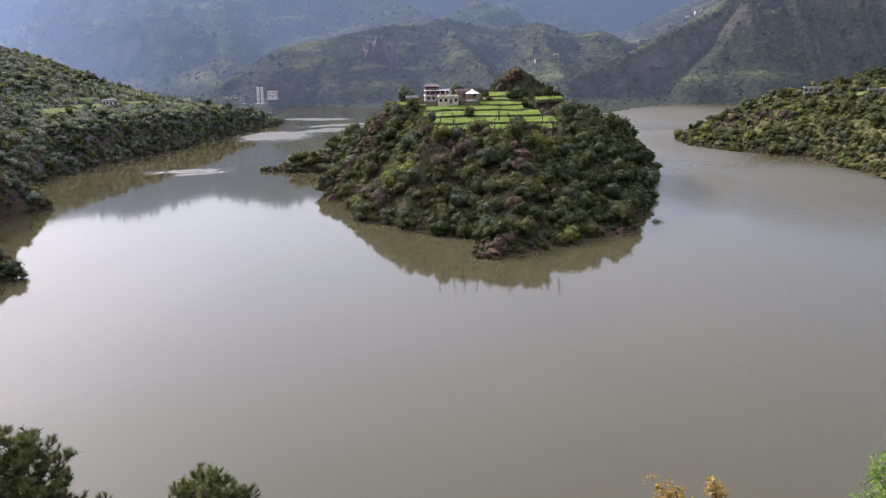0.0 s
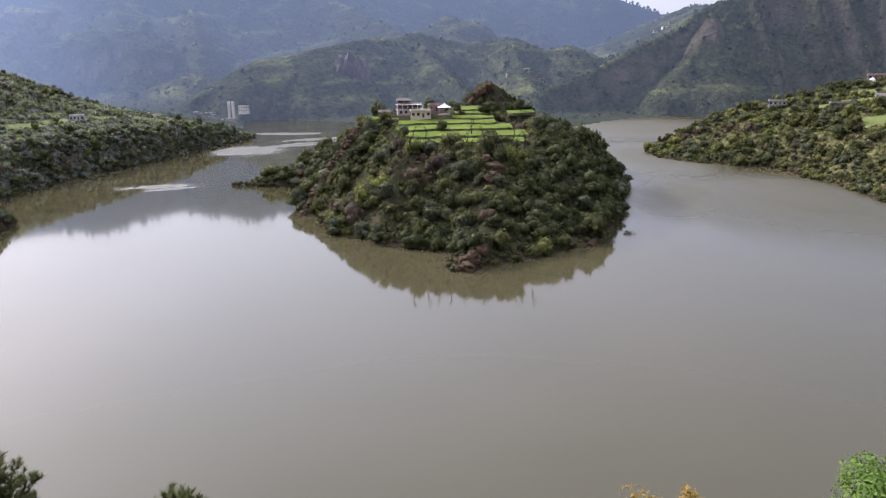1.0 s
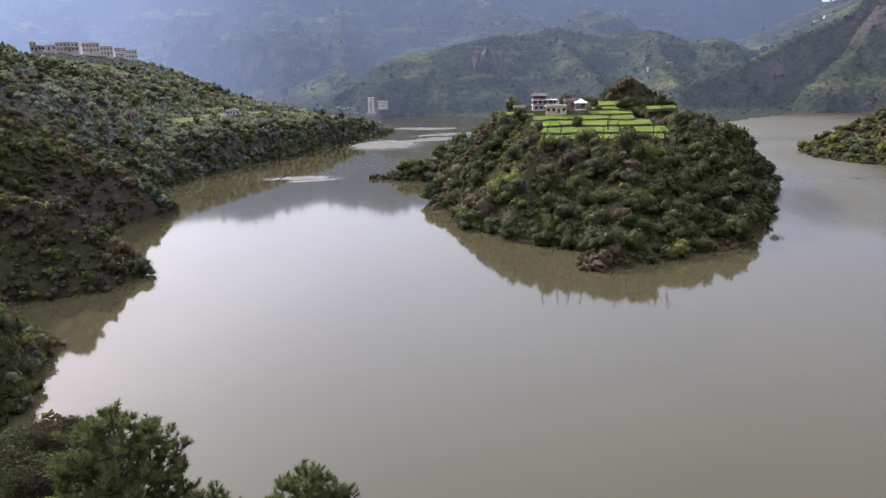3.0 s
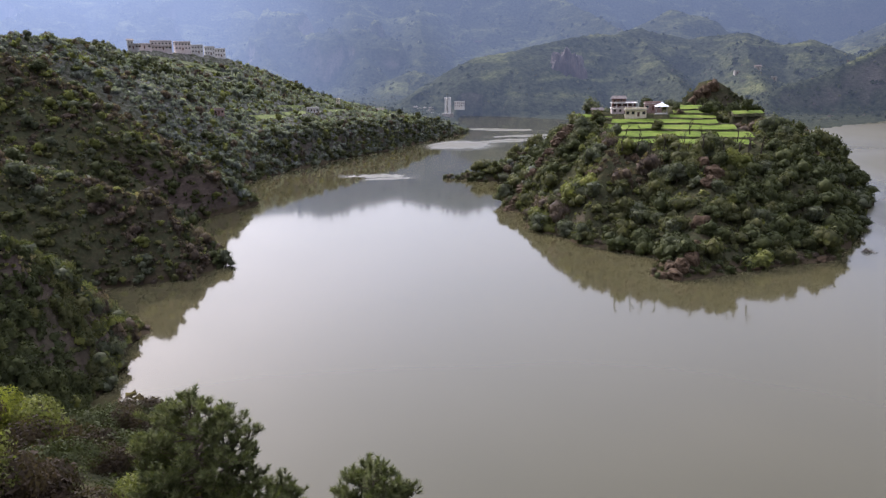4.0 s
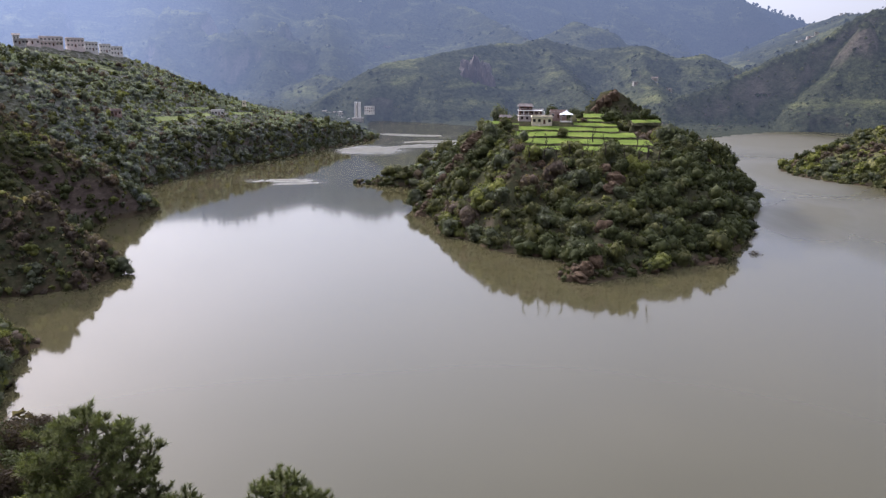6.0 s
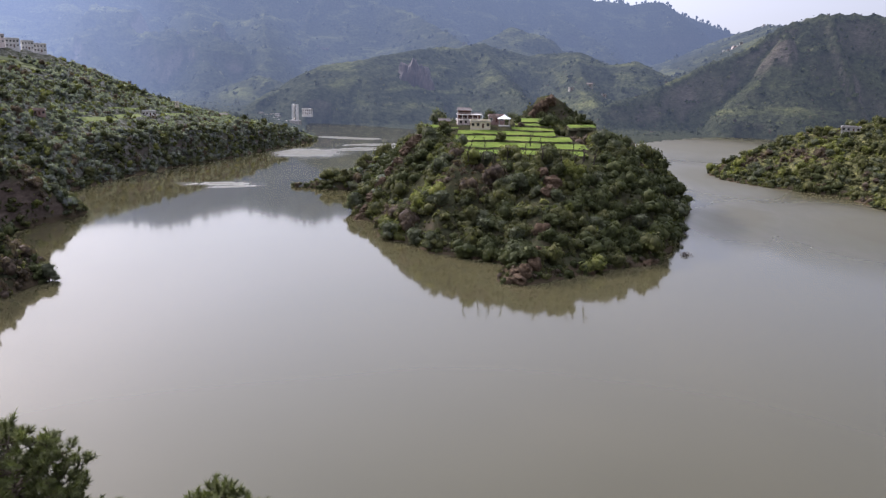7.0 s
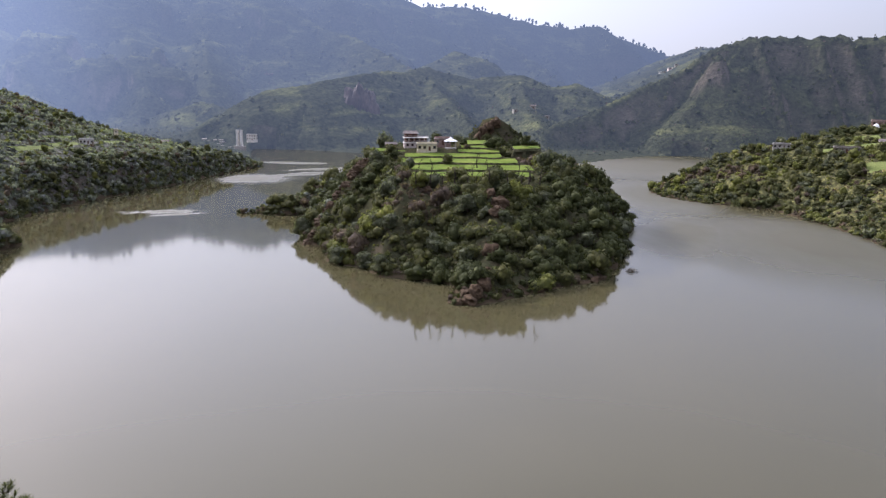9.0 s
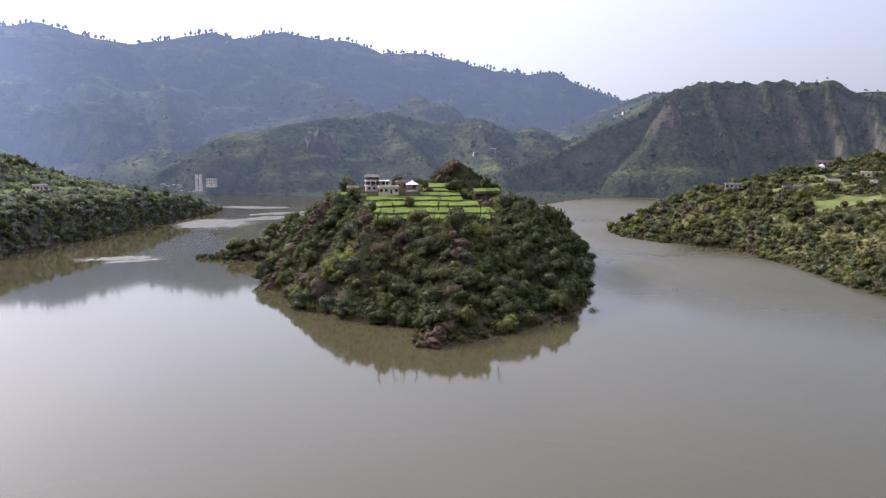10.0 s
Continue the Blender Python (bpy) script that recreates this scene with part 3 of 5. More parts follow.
# ---- building helpers ----
def link(name, bm, mat, parent=None, label="", smooth=False):
    me = bpy.data.meshes.new(name)
    bm.to_mesh(me)
    bm.free()
    for q in mat if isinstance(mat, (list, tuple)) else [mat]:
        me.materials.append(q)
    if smooth:
        me.shade_smooth()
    ob = new(name, me)
    ob.parent = parent
    if label:
        ob["label"] = label
    return ob


def part(name, bm, mat, parent, label="", smooth=False):
    return link(name, bm, mat, parent, label, smooth)


def root(name, m, label, category, group="", kind=""):
    ob = new(name)
    ob.matrix_basis = m
    return tagged(ob, label, category, group, kind)


def add_box(bm, x0, y0, z0, x1, y1, z1):
    v = [bm.verts.new(c) for c in ((x0, y0, z0), (x1, y0, z0), (x1, y1, z0), (x0, y1, z0), (x0, y0, z1), (x1, y0, z1), (x1, y1, z1), (x0, y1, z1))]
    for f in ((3, 2, 1, 0), (4, 5, 6, 7), (0, 1, 5, 4), (1, 2, 6, 5), (2, 3, 7, 6), (3, 0, 4, 7)):
        bm.faces.new([v[i] for i in f])


def box(x0, y0, z0, x1, y1, z1, bevel=0.0):
    bm = bmesh.new()
    add_box(bm, x0, y0, z0, x1, y1, z1)
    if bevel:
        bmesh.ops.bevel(bm, geom=bm.edges[:], offset=bevel, segments=1, affect="EDGES")
    return bm


def tube(bm, points, radii, sides=6):
    """A tapered round limb through points."""
    rings = []
    for i, (p, r) in enumerate(zip(points, radii)):
        p = Vector(p)
        a, b = Vector(points[max(i - 1, 0)]), Vector(points[min(i + 1, len(points) - 1)])
        d = (b - a).normalized()
        s = d.cross(Vector((0.31, 0.95, 0.05))).normalized()
        t = d.cross(s)
        rings.append([bm.verts.new(p + (s * math.cos(q) + t * math.sin(q)) * r) for q in (2 * math.pi * k / sides for k in range(sides))])
    for a, b in zip(rings, rings[1:]):
        for k in range(sides):
            bm.faces.new((a[k], a[(k + 1) % sides], b[(k + 1) % sides], b[k]))
    bm.faces.new(rings[0][::-1])
    bm.faces.new(rings[-1])


# ---- foliage ----
def foliage(name, stops, far=False, through_light=0.3):
    m, n, l, p = material(name)
    geo = n.new("ShaderNodeNewGeometry")
    col = ramp(n, l, geo.outputs["Random Per Island"], stops).outputs[0]
    col = mix(n, l, 0.5, col, stops[1][1])
    patch = tex_noise(n, l, 0.20, 4, 0.65)
    g = ramp(n, l, patch.outputs[0], [(0.28, (0.52, 0.54, 0.56)), (0.5, (0.98, 0.98, 0.98)), (0.72, (1.55, 1.46, 1.30))]).outputs[0]
    col = mix(n, l, 1.0, col, g, "MULTIPLY")
    p.inputs["Roughness"].default_value = 0.75
    p.inputs["Specular IOR Level"].default_value = 0.02 if far else 0.06
    if far:
        add_haze_glow(n, l, p, col)
        return m
    l.new(col, p.inputs["Base Color"])
    tr = n.new("ShaderNodeBsdfTranslucent")
    l.new(mix(n, l, 1.0, col, (1.3, 1.5, 0.7), "MULTIPLY"), tr.inputs[0])
    ms = n.new("ShaderNodeMixShader")
    ms.inputs[0].default_value = through_light
    l.new(p.outputs[0], ms.inputs[1])
    l.new(tr.outputs[0], ms.inputs[2])
    l.new(ms.outputs[0], n["Material Output"].inputs[0])
    return m


LEAF_STOPS = {
    "dark_green": [(0.0, (0.025, 0.029, 0.012)), (0.6, (0.045, 0.050, 0.020)), (1.0, (0.076, 0.080, 0.032))],
    "olive": [(0.0, (0.040, 0.042, 0.018)), (0.6, (0.070, 0.070, 0.030)), (1.0, (0.110, 0.105, 0.046))],
    "grey_green": [(0.0, (0.047, 0.051, 0.032)), (0.6, (0.078, 0.082, 0.050)), (1.0, (0.118, 0.120, 0.076))],
    "yellow_green": [(0.0, (0.070, 0.075, 0.022)), (0.6, (0.115, 0.118, 0.036)), (1.0, (0.170, 0.165, 0.060))],
    "dry_brown": [(0.0, (0.045, 0.034, 0.026)), (0.6, (0.080, 0.060, 0.045)), (1.0, (0.130, 0.100, 0.076))],
    "straw": [(0.0, (0.15, 0.125, 0.065)), (0.6, (0.23, 0.19, 0.10)), (1.0, (0.32, 0.27, 0.16))],
    # leaf colour paled to stand in for haze on the left slopes
    "hazed_green": [(0.0, (0.115, 0.120, 0.108)), (0.6, (0.155, 0.160, 0.145)), (1.0, (0.200, 0.203, 0.186))],
}
LEAVES = {k: foliage("leaves_" + k, v, through_light={"hazed_green": 0.45, "dark_green": 0.15}.get(k, 0.3)) for k, v in LEAF_STOPS.items()}
# near leaf colours brightened against crown shade, with haze painted in as emission
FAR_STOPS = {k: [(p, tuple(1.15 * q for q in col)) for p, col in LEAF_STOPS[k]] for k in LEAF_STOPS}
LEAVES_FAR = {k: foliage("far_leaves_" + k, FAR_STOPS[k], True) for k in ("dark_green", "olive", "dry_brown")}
M_BARK = surface("bark", [(0.3, (0.045, 0.032, 0.022)), (0.7, (0.13, 0.10, 0.075))], 2.0, 0.9, 0.6, 0.03, stretch=(1, 1, 0.25))
M_PALE_BARK = surface("pale_bark", [(0.3, (0.13, 0.11, 0.09)), (0.7, (0.27, 0.24, 0.20))], 2.0, 0.9, 0.5, 0.02, stretch=(1, 1, 0.25))
M_NEEDLE = foliage("pine_needles", [(0.0, (0.036, 0.042, 0.016)), (0.6, (0.078, 0.086, 0.032)), (1.0, (0.160, 0.152, 0.062))], through_light=0.25)


def clump(rng, lobes, count, leaf, flat=1.0, heart_size=0.70, rough_heart=False):
    """Leaves as small triangles over lobes (x, y, z, radius), and a rough dark heart in each lobe. Returns points and triangles."""
    pts, tris = [], []
    lob = np.array(lobes, float)
    w = lob[:, 3] ** 2
    pick = rng.choice(len(lob), count, p=w / w.sum())
    d = rng.normal(size=(count, 3))
    d[:, 2] = np.abs(d[:, 2]) * 1.0 - 0.35
    d /= np.linalg.norm(d, axis=1)[:, None]
    rad = lob[pick, 3] * (0.78 + 0.34 * rng.random(count))
    c = lob[pick, :3] + d * rad[:, None] * [1, 1, flat]
    a = rng.normal(size=(count, 3))
    a = a - (a * d).sum(1)[:, None] * d * 0.6
    a /= np.linalg.norm(a, axis=1)[:, None]
    b = np.cross(d, a) + rng.normal(size=(count, 3)) * 0.35
    s = leaf * (0.6 + 0.9 * rng.random(count))[:, None]
    tri = np.stack([c - a * s * 0.6 - b * s * 0.4, c + a * s * 0.6 - b * s * 0.3, c + b * s * 0.75], 1)
    pts.append(tri.reshape(-1, 3))
    tris.append(np.arange(count * 3).reshape(-1, 3))
    base = count * 3
    bm = bmesh.new()
    if rough_heart:
        bmesh.ops.create_cone(bm, segments=5, radius1=0.9, radius2=0.45, depth=1.3, cap_ends=False)
    else:
        bmesh.ops.create_icosphere(bm, subdivisions=1, radius=1)
    bmesh.ops.triangulate(bm, faces=bm.faces[:])
    heart = np.array([v.co for v in bm.verts])
    hf = np.array([[v.index for v in f.verts] for f in bm.faces])
    bm.free()
    for x, y, z, r in lobes:
        k = heart * (r * (heart_size + 0.25 * rng.random(len(heart))))[:, None] * [1, 1, flat] + [x, y, z]
        pts.append(k)
        tris.append(hf + base)
        base += len(k)
    return np.vstack(pts), np.vstack(tris)


def make_lobes(rng, width, height, n, low=0.25):
    out = []
    for i in range(n):
        a, q = rng.random() * 6.28, rng.random() ** 0.6
        r = width * (0.30 + 0.16 * rng.random()) * (1.25 - 0.4 * q)
        out.append((math.cos(a) * width * 0.5 * q * 0.72, math.sin(a) * width * 0.5 * q * 0.72, max(height * (low + (1 - low) * rng.random() * (1.1 - 0.6 * q)) - r * 0.5, r * 0.35), r * 0.72))
    return out


def shapes(seed, n, width, height, lobes, count, leaf, low=0.25, rough_heart=False):
    rng = np.random.default_rng(seed)
    return [clump(rng, make_lobes(rng, width, height, lobes, low), count, leaf, 0.85, 0.70, rough_heart) for _ in range(n)]


BUSH_SHAPES = shapes(1, 9, 1.0, 0.85, 5, 230, 0.075, 0.25)
NEAR_SHAPES = shapes(6, 6, 1.0, 0.85, 7, 360, 0.055, 0.25, True)
MID_SHAPES = shapes(5, 9, 1.0, 0.85, 3, 70, 0.12, 0.25)
SCRUB_SHAPES = shapes(2, 8, 1.0, 0.5, 1, 18, 0.24, 0.25, True)
FAR_SHAPES = shapes(4, 6, 1.0, 0.7, 1, 8, 0.3, 0.25, True)


def scatter(name, label, spots, shape_list, mats, seed, kind="stuff", category="shrubs", sink=0.12):
    """One object of many bushes. spots: rows of x, y, z, width, and the index of the leaves among mats."""
    rng = np.random.default_rng(seed)
    pts, tris, mi, base = [], [], [], 0
    for x, y, z, w, k in spots:
        p, t = shape_list[rng.integers(len(shape_list))]
        a, hgt = rng.random() * 6.28, 0.7 + 0.75 * rng.random()
        c, s = math.cos(a), math.sin(a)
        q = np.empty_like(p)
        q[:, 0] = (p[:, 0] * c - p[:, 1] * s) * w + x
        q[:, 1] = (p[:, 0] * s + p[:, 1] * c) * w + y
        q[:, 2] = p[:, 2] * w * hgt + z - sink * w
        pts.append(q)
        tris.append(t + base)
        mi.append(np.full(len(t), int(k), np.int32))
        base += len(q)
    pts, tris, mi = np.vstack(pts), np.vstack(tris), np.concatenate(mi)
    me = bpy.data.meshes.new(name)
    me.vertices.add(len(pts))
    me.vertices.foreach_set("co", pts.ravel())
    me.loops.add(len(tris) * 3)
    me.loops.foreach_set("vertex_index", tris.ravel().astype(np.int32))
    me.polygons.add(len(tris))
    me.polygons.foreach_set("loop_start", (np.arange(len(tris)) * 3).astype(np.int32))
    for q in mats:
        me.materials.append(q)
    me.polygons.foreach_set("material_index", mi)
    me.update(calc_edges=True)
    return tagged(new(name, me), label, category, kind=kind)


def spots_in(rng, n, x0, x1, y0, y1, keep, wide, weights, zmin=0.4):
    """Random spots on land within a stretch of the plan. wide: least and most width; weights: shares of the leaf kinds."""
    x, y = x0 + (x1 - x0) * rng.random(n), y0 + (y1 - y0) * rng.random(n)
    z = ground_height(x, y)
    ok = (z > zmin) & keep(x, y)
    x, y, z = x[ok], y[ok], z[ok]
    m = len(x)
    w = wide[0] + (wide[1] - wide[0]) * rng.random(m) ** 1.6
    # kinds come in drifts
    drift = np.clip(fractal(x, y, 30, 3) * 1.6 + 0.5 + 0.35 * (rng.random(m) - 0.5), 0, 0.999)
    cuts = np.cumsum(weights) / np.sum(weights)
    k = np.searchsorted(cuts, drift)
    return np.stack([x, y, z, w, np.minimum(k, len(weights) - 1)], 1)


# ---- terraced fields: level strips held by low dry-stone banks ----
FIELD_ROWS = [(291.1, 29.8), (303.3, 31.2), (318.5, 32.9), (330.8, 34.7), (338.3, 36.4), (345.9, 38.0), (354.4, 39.4), (366.7, 41.3)]
STRIPS = [  # row, from x, to x
    (0, -3.8, 47.2), (1, -6.6, 49.1), (2, -9.4, 44.4), (3, -7.6, 37.8), (4, 18.0, 37.8), (5, 19.8, 35.9), (6, 20.8, 35.9), (5, 45.4, 58.6), (4, -26.5, -7.6),
]
FIELD_POLY = [(-4.7, 289.2), (49.1, 289.2), (51.0, 317.5), (45.4, 332.6), (37.8, 340.2), (37.8, 370.4), (18.0, 370.4), (18.0, 340.2), (-26.5, 347.8), (-26.5, 336.4), (-9.4, 330.8)]
FIELD_POLY_R = [(44.4, 344.0), (59.5, 344.0), (59.5, 356.3), (44.4, 356.3)]


def field_level(px, py):
    return np.interp(py, [q[0] for q in FIELD_ROWS], [q[1] for q in FIELD_ROWS]) - 1.2


HOUSE_PAD = [(-12.3, 341.1), (18.0, 341.1), (19.8, 362.9), (-14.2, 362.9)]
FIELD_AREAS += [(FIELD_POLY, field_level), (FIELD_POLY_R, field_level), (HOUSE_PAD, lambda px, py: np.full(np.shape(px), 37.5))]
OTHER_FIELDS = [  # centre x, y, width, depth, turn
    (-236, 440, 34, 8, 80), (-234, 476, 34, 8, 84), (-226, 530, 36, 9, 78), (-208, 582, 36, 11, 70), (-221, 556, 22, 9, 75), (-246, 500, 40, 7, 84), (-200, 604, 28, 9, 65),
    (-328, 474, 46, 6, 70), (-320, 479, 48, 6, 70), (-312, 484, 42, 6, 70),
    (272, 392, 38, 14, -25), (281, 436, 30, 12, -30), (298, 414, 24, 10, -28), (300, 454, 34, 12, -30), (262, 444, 16, 8, -30),
]
for fx, fy, fw, fd, ft in OTHER_FIELDS:
    c, s = math.cos(radians(ft)), math.sin(radians(ft))
    corners = [(fx + c * a * fw / 2 - s * b * fd / 2, fy + s * a * fw / 2 + c * b * fd / 2) for a, b in ((-1, -1), (1, -1), (1, 1), (-1, 1))]
    FIELD_AREAS.append((corners, lambda px, py: relief(px, py) - 0.4))

ground = build_ground()
water = build_lake()

M_CROP = surface("young_wheat", [(0.3, (0.056, 0.078, 0.012)), (0.5, (0.086, 0.120, 0.016)), (0.7, (0.130, 0.152, 0.030))], 0.12, 0.95, 0.5, 0.1, fine=1.8, spec=0.05)
M_PASTURE = surface("pasture", [(0.3, (0.060, 0.070, 0.030)), (0.5, (0.088, 0.098, 0.042)), (0.7, (0.120, 0.125, 0.060))], 0.12, 0.95, 0.5, 0.1, fine=1.8, spec=0.05)
M_MEADOW = surface("field_grass", [(0.3, (0.070, 0.085, 0.026)), (0.5, (0.100, 0.118, 0.036)), (0.7, (0.140, 0.150, 0.056))], 0.12, 0.95, 0.5, 0.1, fine=1.8, spec=0.05)
M_BANK = surface("field_bank", [(0.3, (0.030, 0.034, 0.014)), (0.5, (0.060, 0.058, 0.028)), (0.7, (0.13, 0.105, 0.065))], 0.5, 0.95, 0.8, 0.15)


def terrace(x0, x1, y0, y1, height, drop, seed, m=None, crop=None, label="bright green young wheat on a terraced strip of field"):
    """One strip: a slightly swollen crop with an uneven outline over a rough bank."""
    rng = np.random.default_rng(seed)
    t = root("terraced_field", m or Matrix.Identity(4), label, "field", "terraced fields")
    n, k = max(8, int((x1 - x0) / 2)), 5
    bow = (rng.random() - 0.3) * 1.6
    wob = np.convolve(rng.normal(size=n + 5), np.ones(5) / 5, "valid") * 2.2
    top, face = bmesh.new(), bmesh.new()
    grid = []
    for i in range(n + 1):
        s = i / n
        x = x0 + (x1 - x0) * s
        dy = wob[i] + bow * math.sin(s * math.pi)
        col = [(x, y0 + dy + (y1 - y0 - dy * 0.5) * j / k) for j in range(k + 1)]
        grid.append([top.verts.new((a, b, height(a, b) + 0.12 * rng.random())) for a, b in col])
    for a, b in zip(grid, grid[1:]):
        for j in range(k):
            top.faces.new((a[j], b[j], b[j + 1], a[j + 1]))
    # the bank in front, leaning back, and the sides
    edge = [a[0].co.copy() for a in grid]
    rows = []
    for j in range(4):
        rows.append([face.verts.new((e.x + rng.normal() * 0.1, e.y - 0.08 - 0.45 * j / 3 * drop + rng.normal() * 0.12, e.z + 0.05 - drop * j / 3)) for e in edge])
    for a, b in zip(rows, rows[1:]):
        for i in range(n):
            face.faces.new((a[i], b[i], b[i + 1], a[i + 1]))
    for col in (grid[0], grid[-1]):
        up = [face.verts.new(v.co) for v in col]
        dn = [face.verts.new(v.co - Vector((0, 0, drop))) for v in col]
        for i in range(k):
            face.faces.new((up[i], up[i + 1], dn[i + 1], dn[i]))
    part("crop", top, crop or M_CROP, t, smooth=True)
    part("bank", face, M_BANK, t, "rough earth and stone bank")
    return t


for q, (row, x0, x1) in enumerate(STRIPS):
    (ya, za), (yb, zb) = FIELD_ROWS[row], FIELD_ROWS[row + 1]
    step = 0.55 + 0.35 * random.random()
    terrace(x0, x1, ya, yb + 0.4, lambda a, b: za + (zb - step - za) * (b - ya) / (yb - ya), 1.3, 40 + q)
for q, (fx, fy, fw, fd, ft) in enumerate(OTHER_FIELDS):
    c, s = math.cos(radians(ft)), math.sin(radians(ft))
    zc = float(relief(fx, fy))
    terrace(-fw / 2, fw / 2, -fd / 2, fd / 2, lambda a, b: float(relief(fx + c * a - s * b, fy + s * a + c * b)) - zc + 0.3, 0.9, 70 + q, pose(fx, fy, zc, 0, 0, ft),
            *((M_PASTURE, "dull green pasture on a terrace below the ridge village") if zc > 50 else (M_MEADOW, "soft green field on a narrow terrace")))


# ---- woods and scrub ----
def off_fields(x, y):
    ok = np.ones(np.shape(x), bool)
    for poly, _ in FIELD_AREAS:
        ok &= ~in_polygon(x, y, poly)
    return ok


LEAF_LIST = [LEAVES[k] for k in ("dark_green", "olive", "grey_green", "yellow_green", "dry_brown", "hazed_green", "straw")]
FAR_LIST = [LEAVES_FAR[k] for k in ("dark_green", "olive", "dry_brown")]
rng = np.random.default_rng(11)
HOUSE_CLEAR = [(5.7, 351, 22), (28, 363, 9)]


def near_line(x, y, line, gap):
    """Whether plan points lie within gap of a crest line."""
    near = np.zeros(np.shape(x), bool)
    for a, b in zip(line, line[1:]):
        dx, dy = b[0] - a[0], b[1] - a[1]
        s = np.clip(((x - a[0]) * dx + (y - a[1]) * dy) / (dx * dx + dy * dy), 0, 1)
        near |= np.hypot(x - a[0] - dx * s, y - a[1] - dy * s) < gap
    return near


def bare_ribs(x, y):
    """The rocky ribs and the knoll of the island, where nothing tall grows."""
    return near_line(x, y, CRESTS["island_left"][:3], 4.5) | near_line(x, y, CRESTS["island_spine"][:5], 3.5) | near_line(x, y, CRESTS["island_rib"], 2.5) | near_line(x, y, [(31, 399), (54, 399)], 6)


def on_island(x, y):
    ok = in_polygon(x, y, ISLAND) & off_fields(x, y)
    for hx, hy, hr in HOUSE_CLEAR:
        ok &= np.hypot(x - hx, y - hy) > hr
    return ok


island_bushes = spots_in(rng, 3300, -105, 120, 198, 440, lambda x, y: on_island(x, y) & ~bare_ribs(x, y) & (fractal(x, y, 24, 3) > -0.17), (2.4, 11.0), (5.0, 4.0, 1.6, 1.4, 1.8))
shade_side = (island_bushes[:, 0] > 38 + 0.2 * (island_bushes[:, 1] - 230)) & (rng.random(len(island_bushes)) < 0.75)
island_bushes[shade_side, 4] = 0  # dark leaves set on the east flank to paint in its shade
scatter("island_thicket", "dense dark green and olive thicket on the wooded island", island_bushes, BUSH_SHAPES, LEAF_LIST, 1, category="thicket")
island_scrub = spots_in(rng, 10500, -105, 120, 198, 440, on_island, (1.4, 3.8), (4, 5, 1, 2, 2.2))
scatter("island_scrub", "low olive and yellow-green scrub between the island bushes", island_scrub, SCRUB_SHAPES, LEAF_LIST, 2, category="scrub")

on_left = lambda x, y: (x < -14) & off_fields(x, y) & (np.hypot(x, y) < 680) & (np.arctan2(x, y) > -0.92)
lb = spots_in(rng, 9600, -340, -40, 45, 670, lambda x, y: on_left(x, y) & (fractal(x, y, 40, 3) > -0.25), (2.8, 7.0), (2.6, 3.4, 2.0, 1.0, 4.0))
lb[(np.isin(lb[:, 4], (1, 2, 4))) & (lb[:, 1] > 300) & (rng.random(len(lb)) < 0.6), 4] = 5  # paler leaves swapped in, painting haze onto the further slopes
def meadow(spots):
    """Open grass between the woods on the slope below the ridge village."""
    return (spots[:, 1] > 320) & (spots[:, 2] > 22) & (fractal(spots[:, 0], spots[:, 1], 34, 3) < 0.0)


lb = lb[~(meadow(lb) & (rng.random(len(lb)) < 0.8))]
VILLAGE_LINE = [(-350, 454), (-336, 546)]
lb = lb[~near_line(lb[:, 0], lb[:, 1], VILLAGE_LINE, 22)]
bench = (lb[:, 0] > -262) & (lb[:, 1] > 395) & (lb[:, 1] < 630) & (lb[:, 2] > 12)
lb = lb[~(bench & (rng.random(len(lb)) < 0.55))]
bench = (lb[:, 0] > -262) & (lb[:, 1] > 395) & (lb[:, 1] < 630) & (lb[:, 2] > 12)
lb[bench, 3] = np.minimum(lb[bench, 3], 3.4)
scatter("lakeside_thicket", "olive and dark green bushes on the brown hillside", lb, MID_SHAPES, LEAF_LIST, 3, category="thicket")
ls = spots_in(rng, 16000, -340, -35, 30, 660, on_left, (1.8, 4.0), (3, 4, 1, 0.8, 5))
# tawny grass on the crests, with straw painted pale as their rim light
for crest_line, gap in ((RIDGES["left_spur"][0], 4.0), (RIDGES["spur_mid"][0], 3.5), (CRESTS["spur_near"], 3.0), (RIDGES["mid_shoulder"][0], 5.0)):
    xs, ys = [p[0] for p in crest_line], [p[1] for p in crest_line]
    tawny = spots_in(rng, 5200, min(xs) - 5, max(xs) + 5, min(ys) - 5, max(ys) + 5, lambda x, y: near_line(x, y, crest_line, gap), (0.9, 2.0), (1,), 2.0)
    tawny[:, 4] = np.where(rng.random(len(tawny)) < 0.6, 6, 3)
    ls = np.vstack([ls, tawny[:420]])
ls = np.vstack([ls, spots_in(rng, 5200, -320, -165, 330, 640, on_left, (2.2, 4.8), (2.5, 2, 2, 0.6, 1.5, 4))])
ls = np.vstack([ls, spots_in(rng, 5600, -250, -108, 125, 300, on_left, (1.3, 3.0), (4, 4, 1, 1, 4))])
# the further scrub gets the same painted haze
ls[np.isin(ls[:, 4], (0, 1, 2, 4)) & (ls[:, 1] > 310) & (rng.random(len(ls)) < 0.65), 4] = 5
ls = ls[~near_line(ls[:, 0], ls[:, 1], VILLAGE_LINE, 14)]
ls = ls[~(meadow(ls) & (rng.random(len(ls)) < 0.6))]
ln = spots_in(rng, 1650, -165, -80, 62, 140, on_left, (2.6, 5.6), (4, 3, 1.0, 1.0, 3.0))
scatter("headland_thicket", "dark green and brown thicket on the steep headland", ln, NEAR_SHAPES, LEAF_LIST, 8, category="thicket")
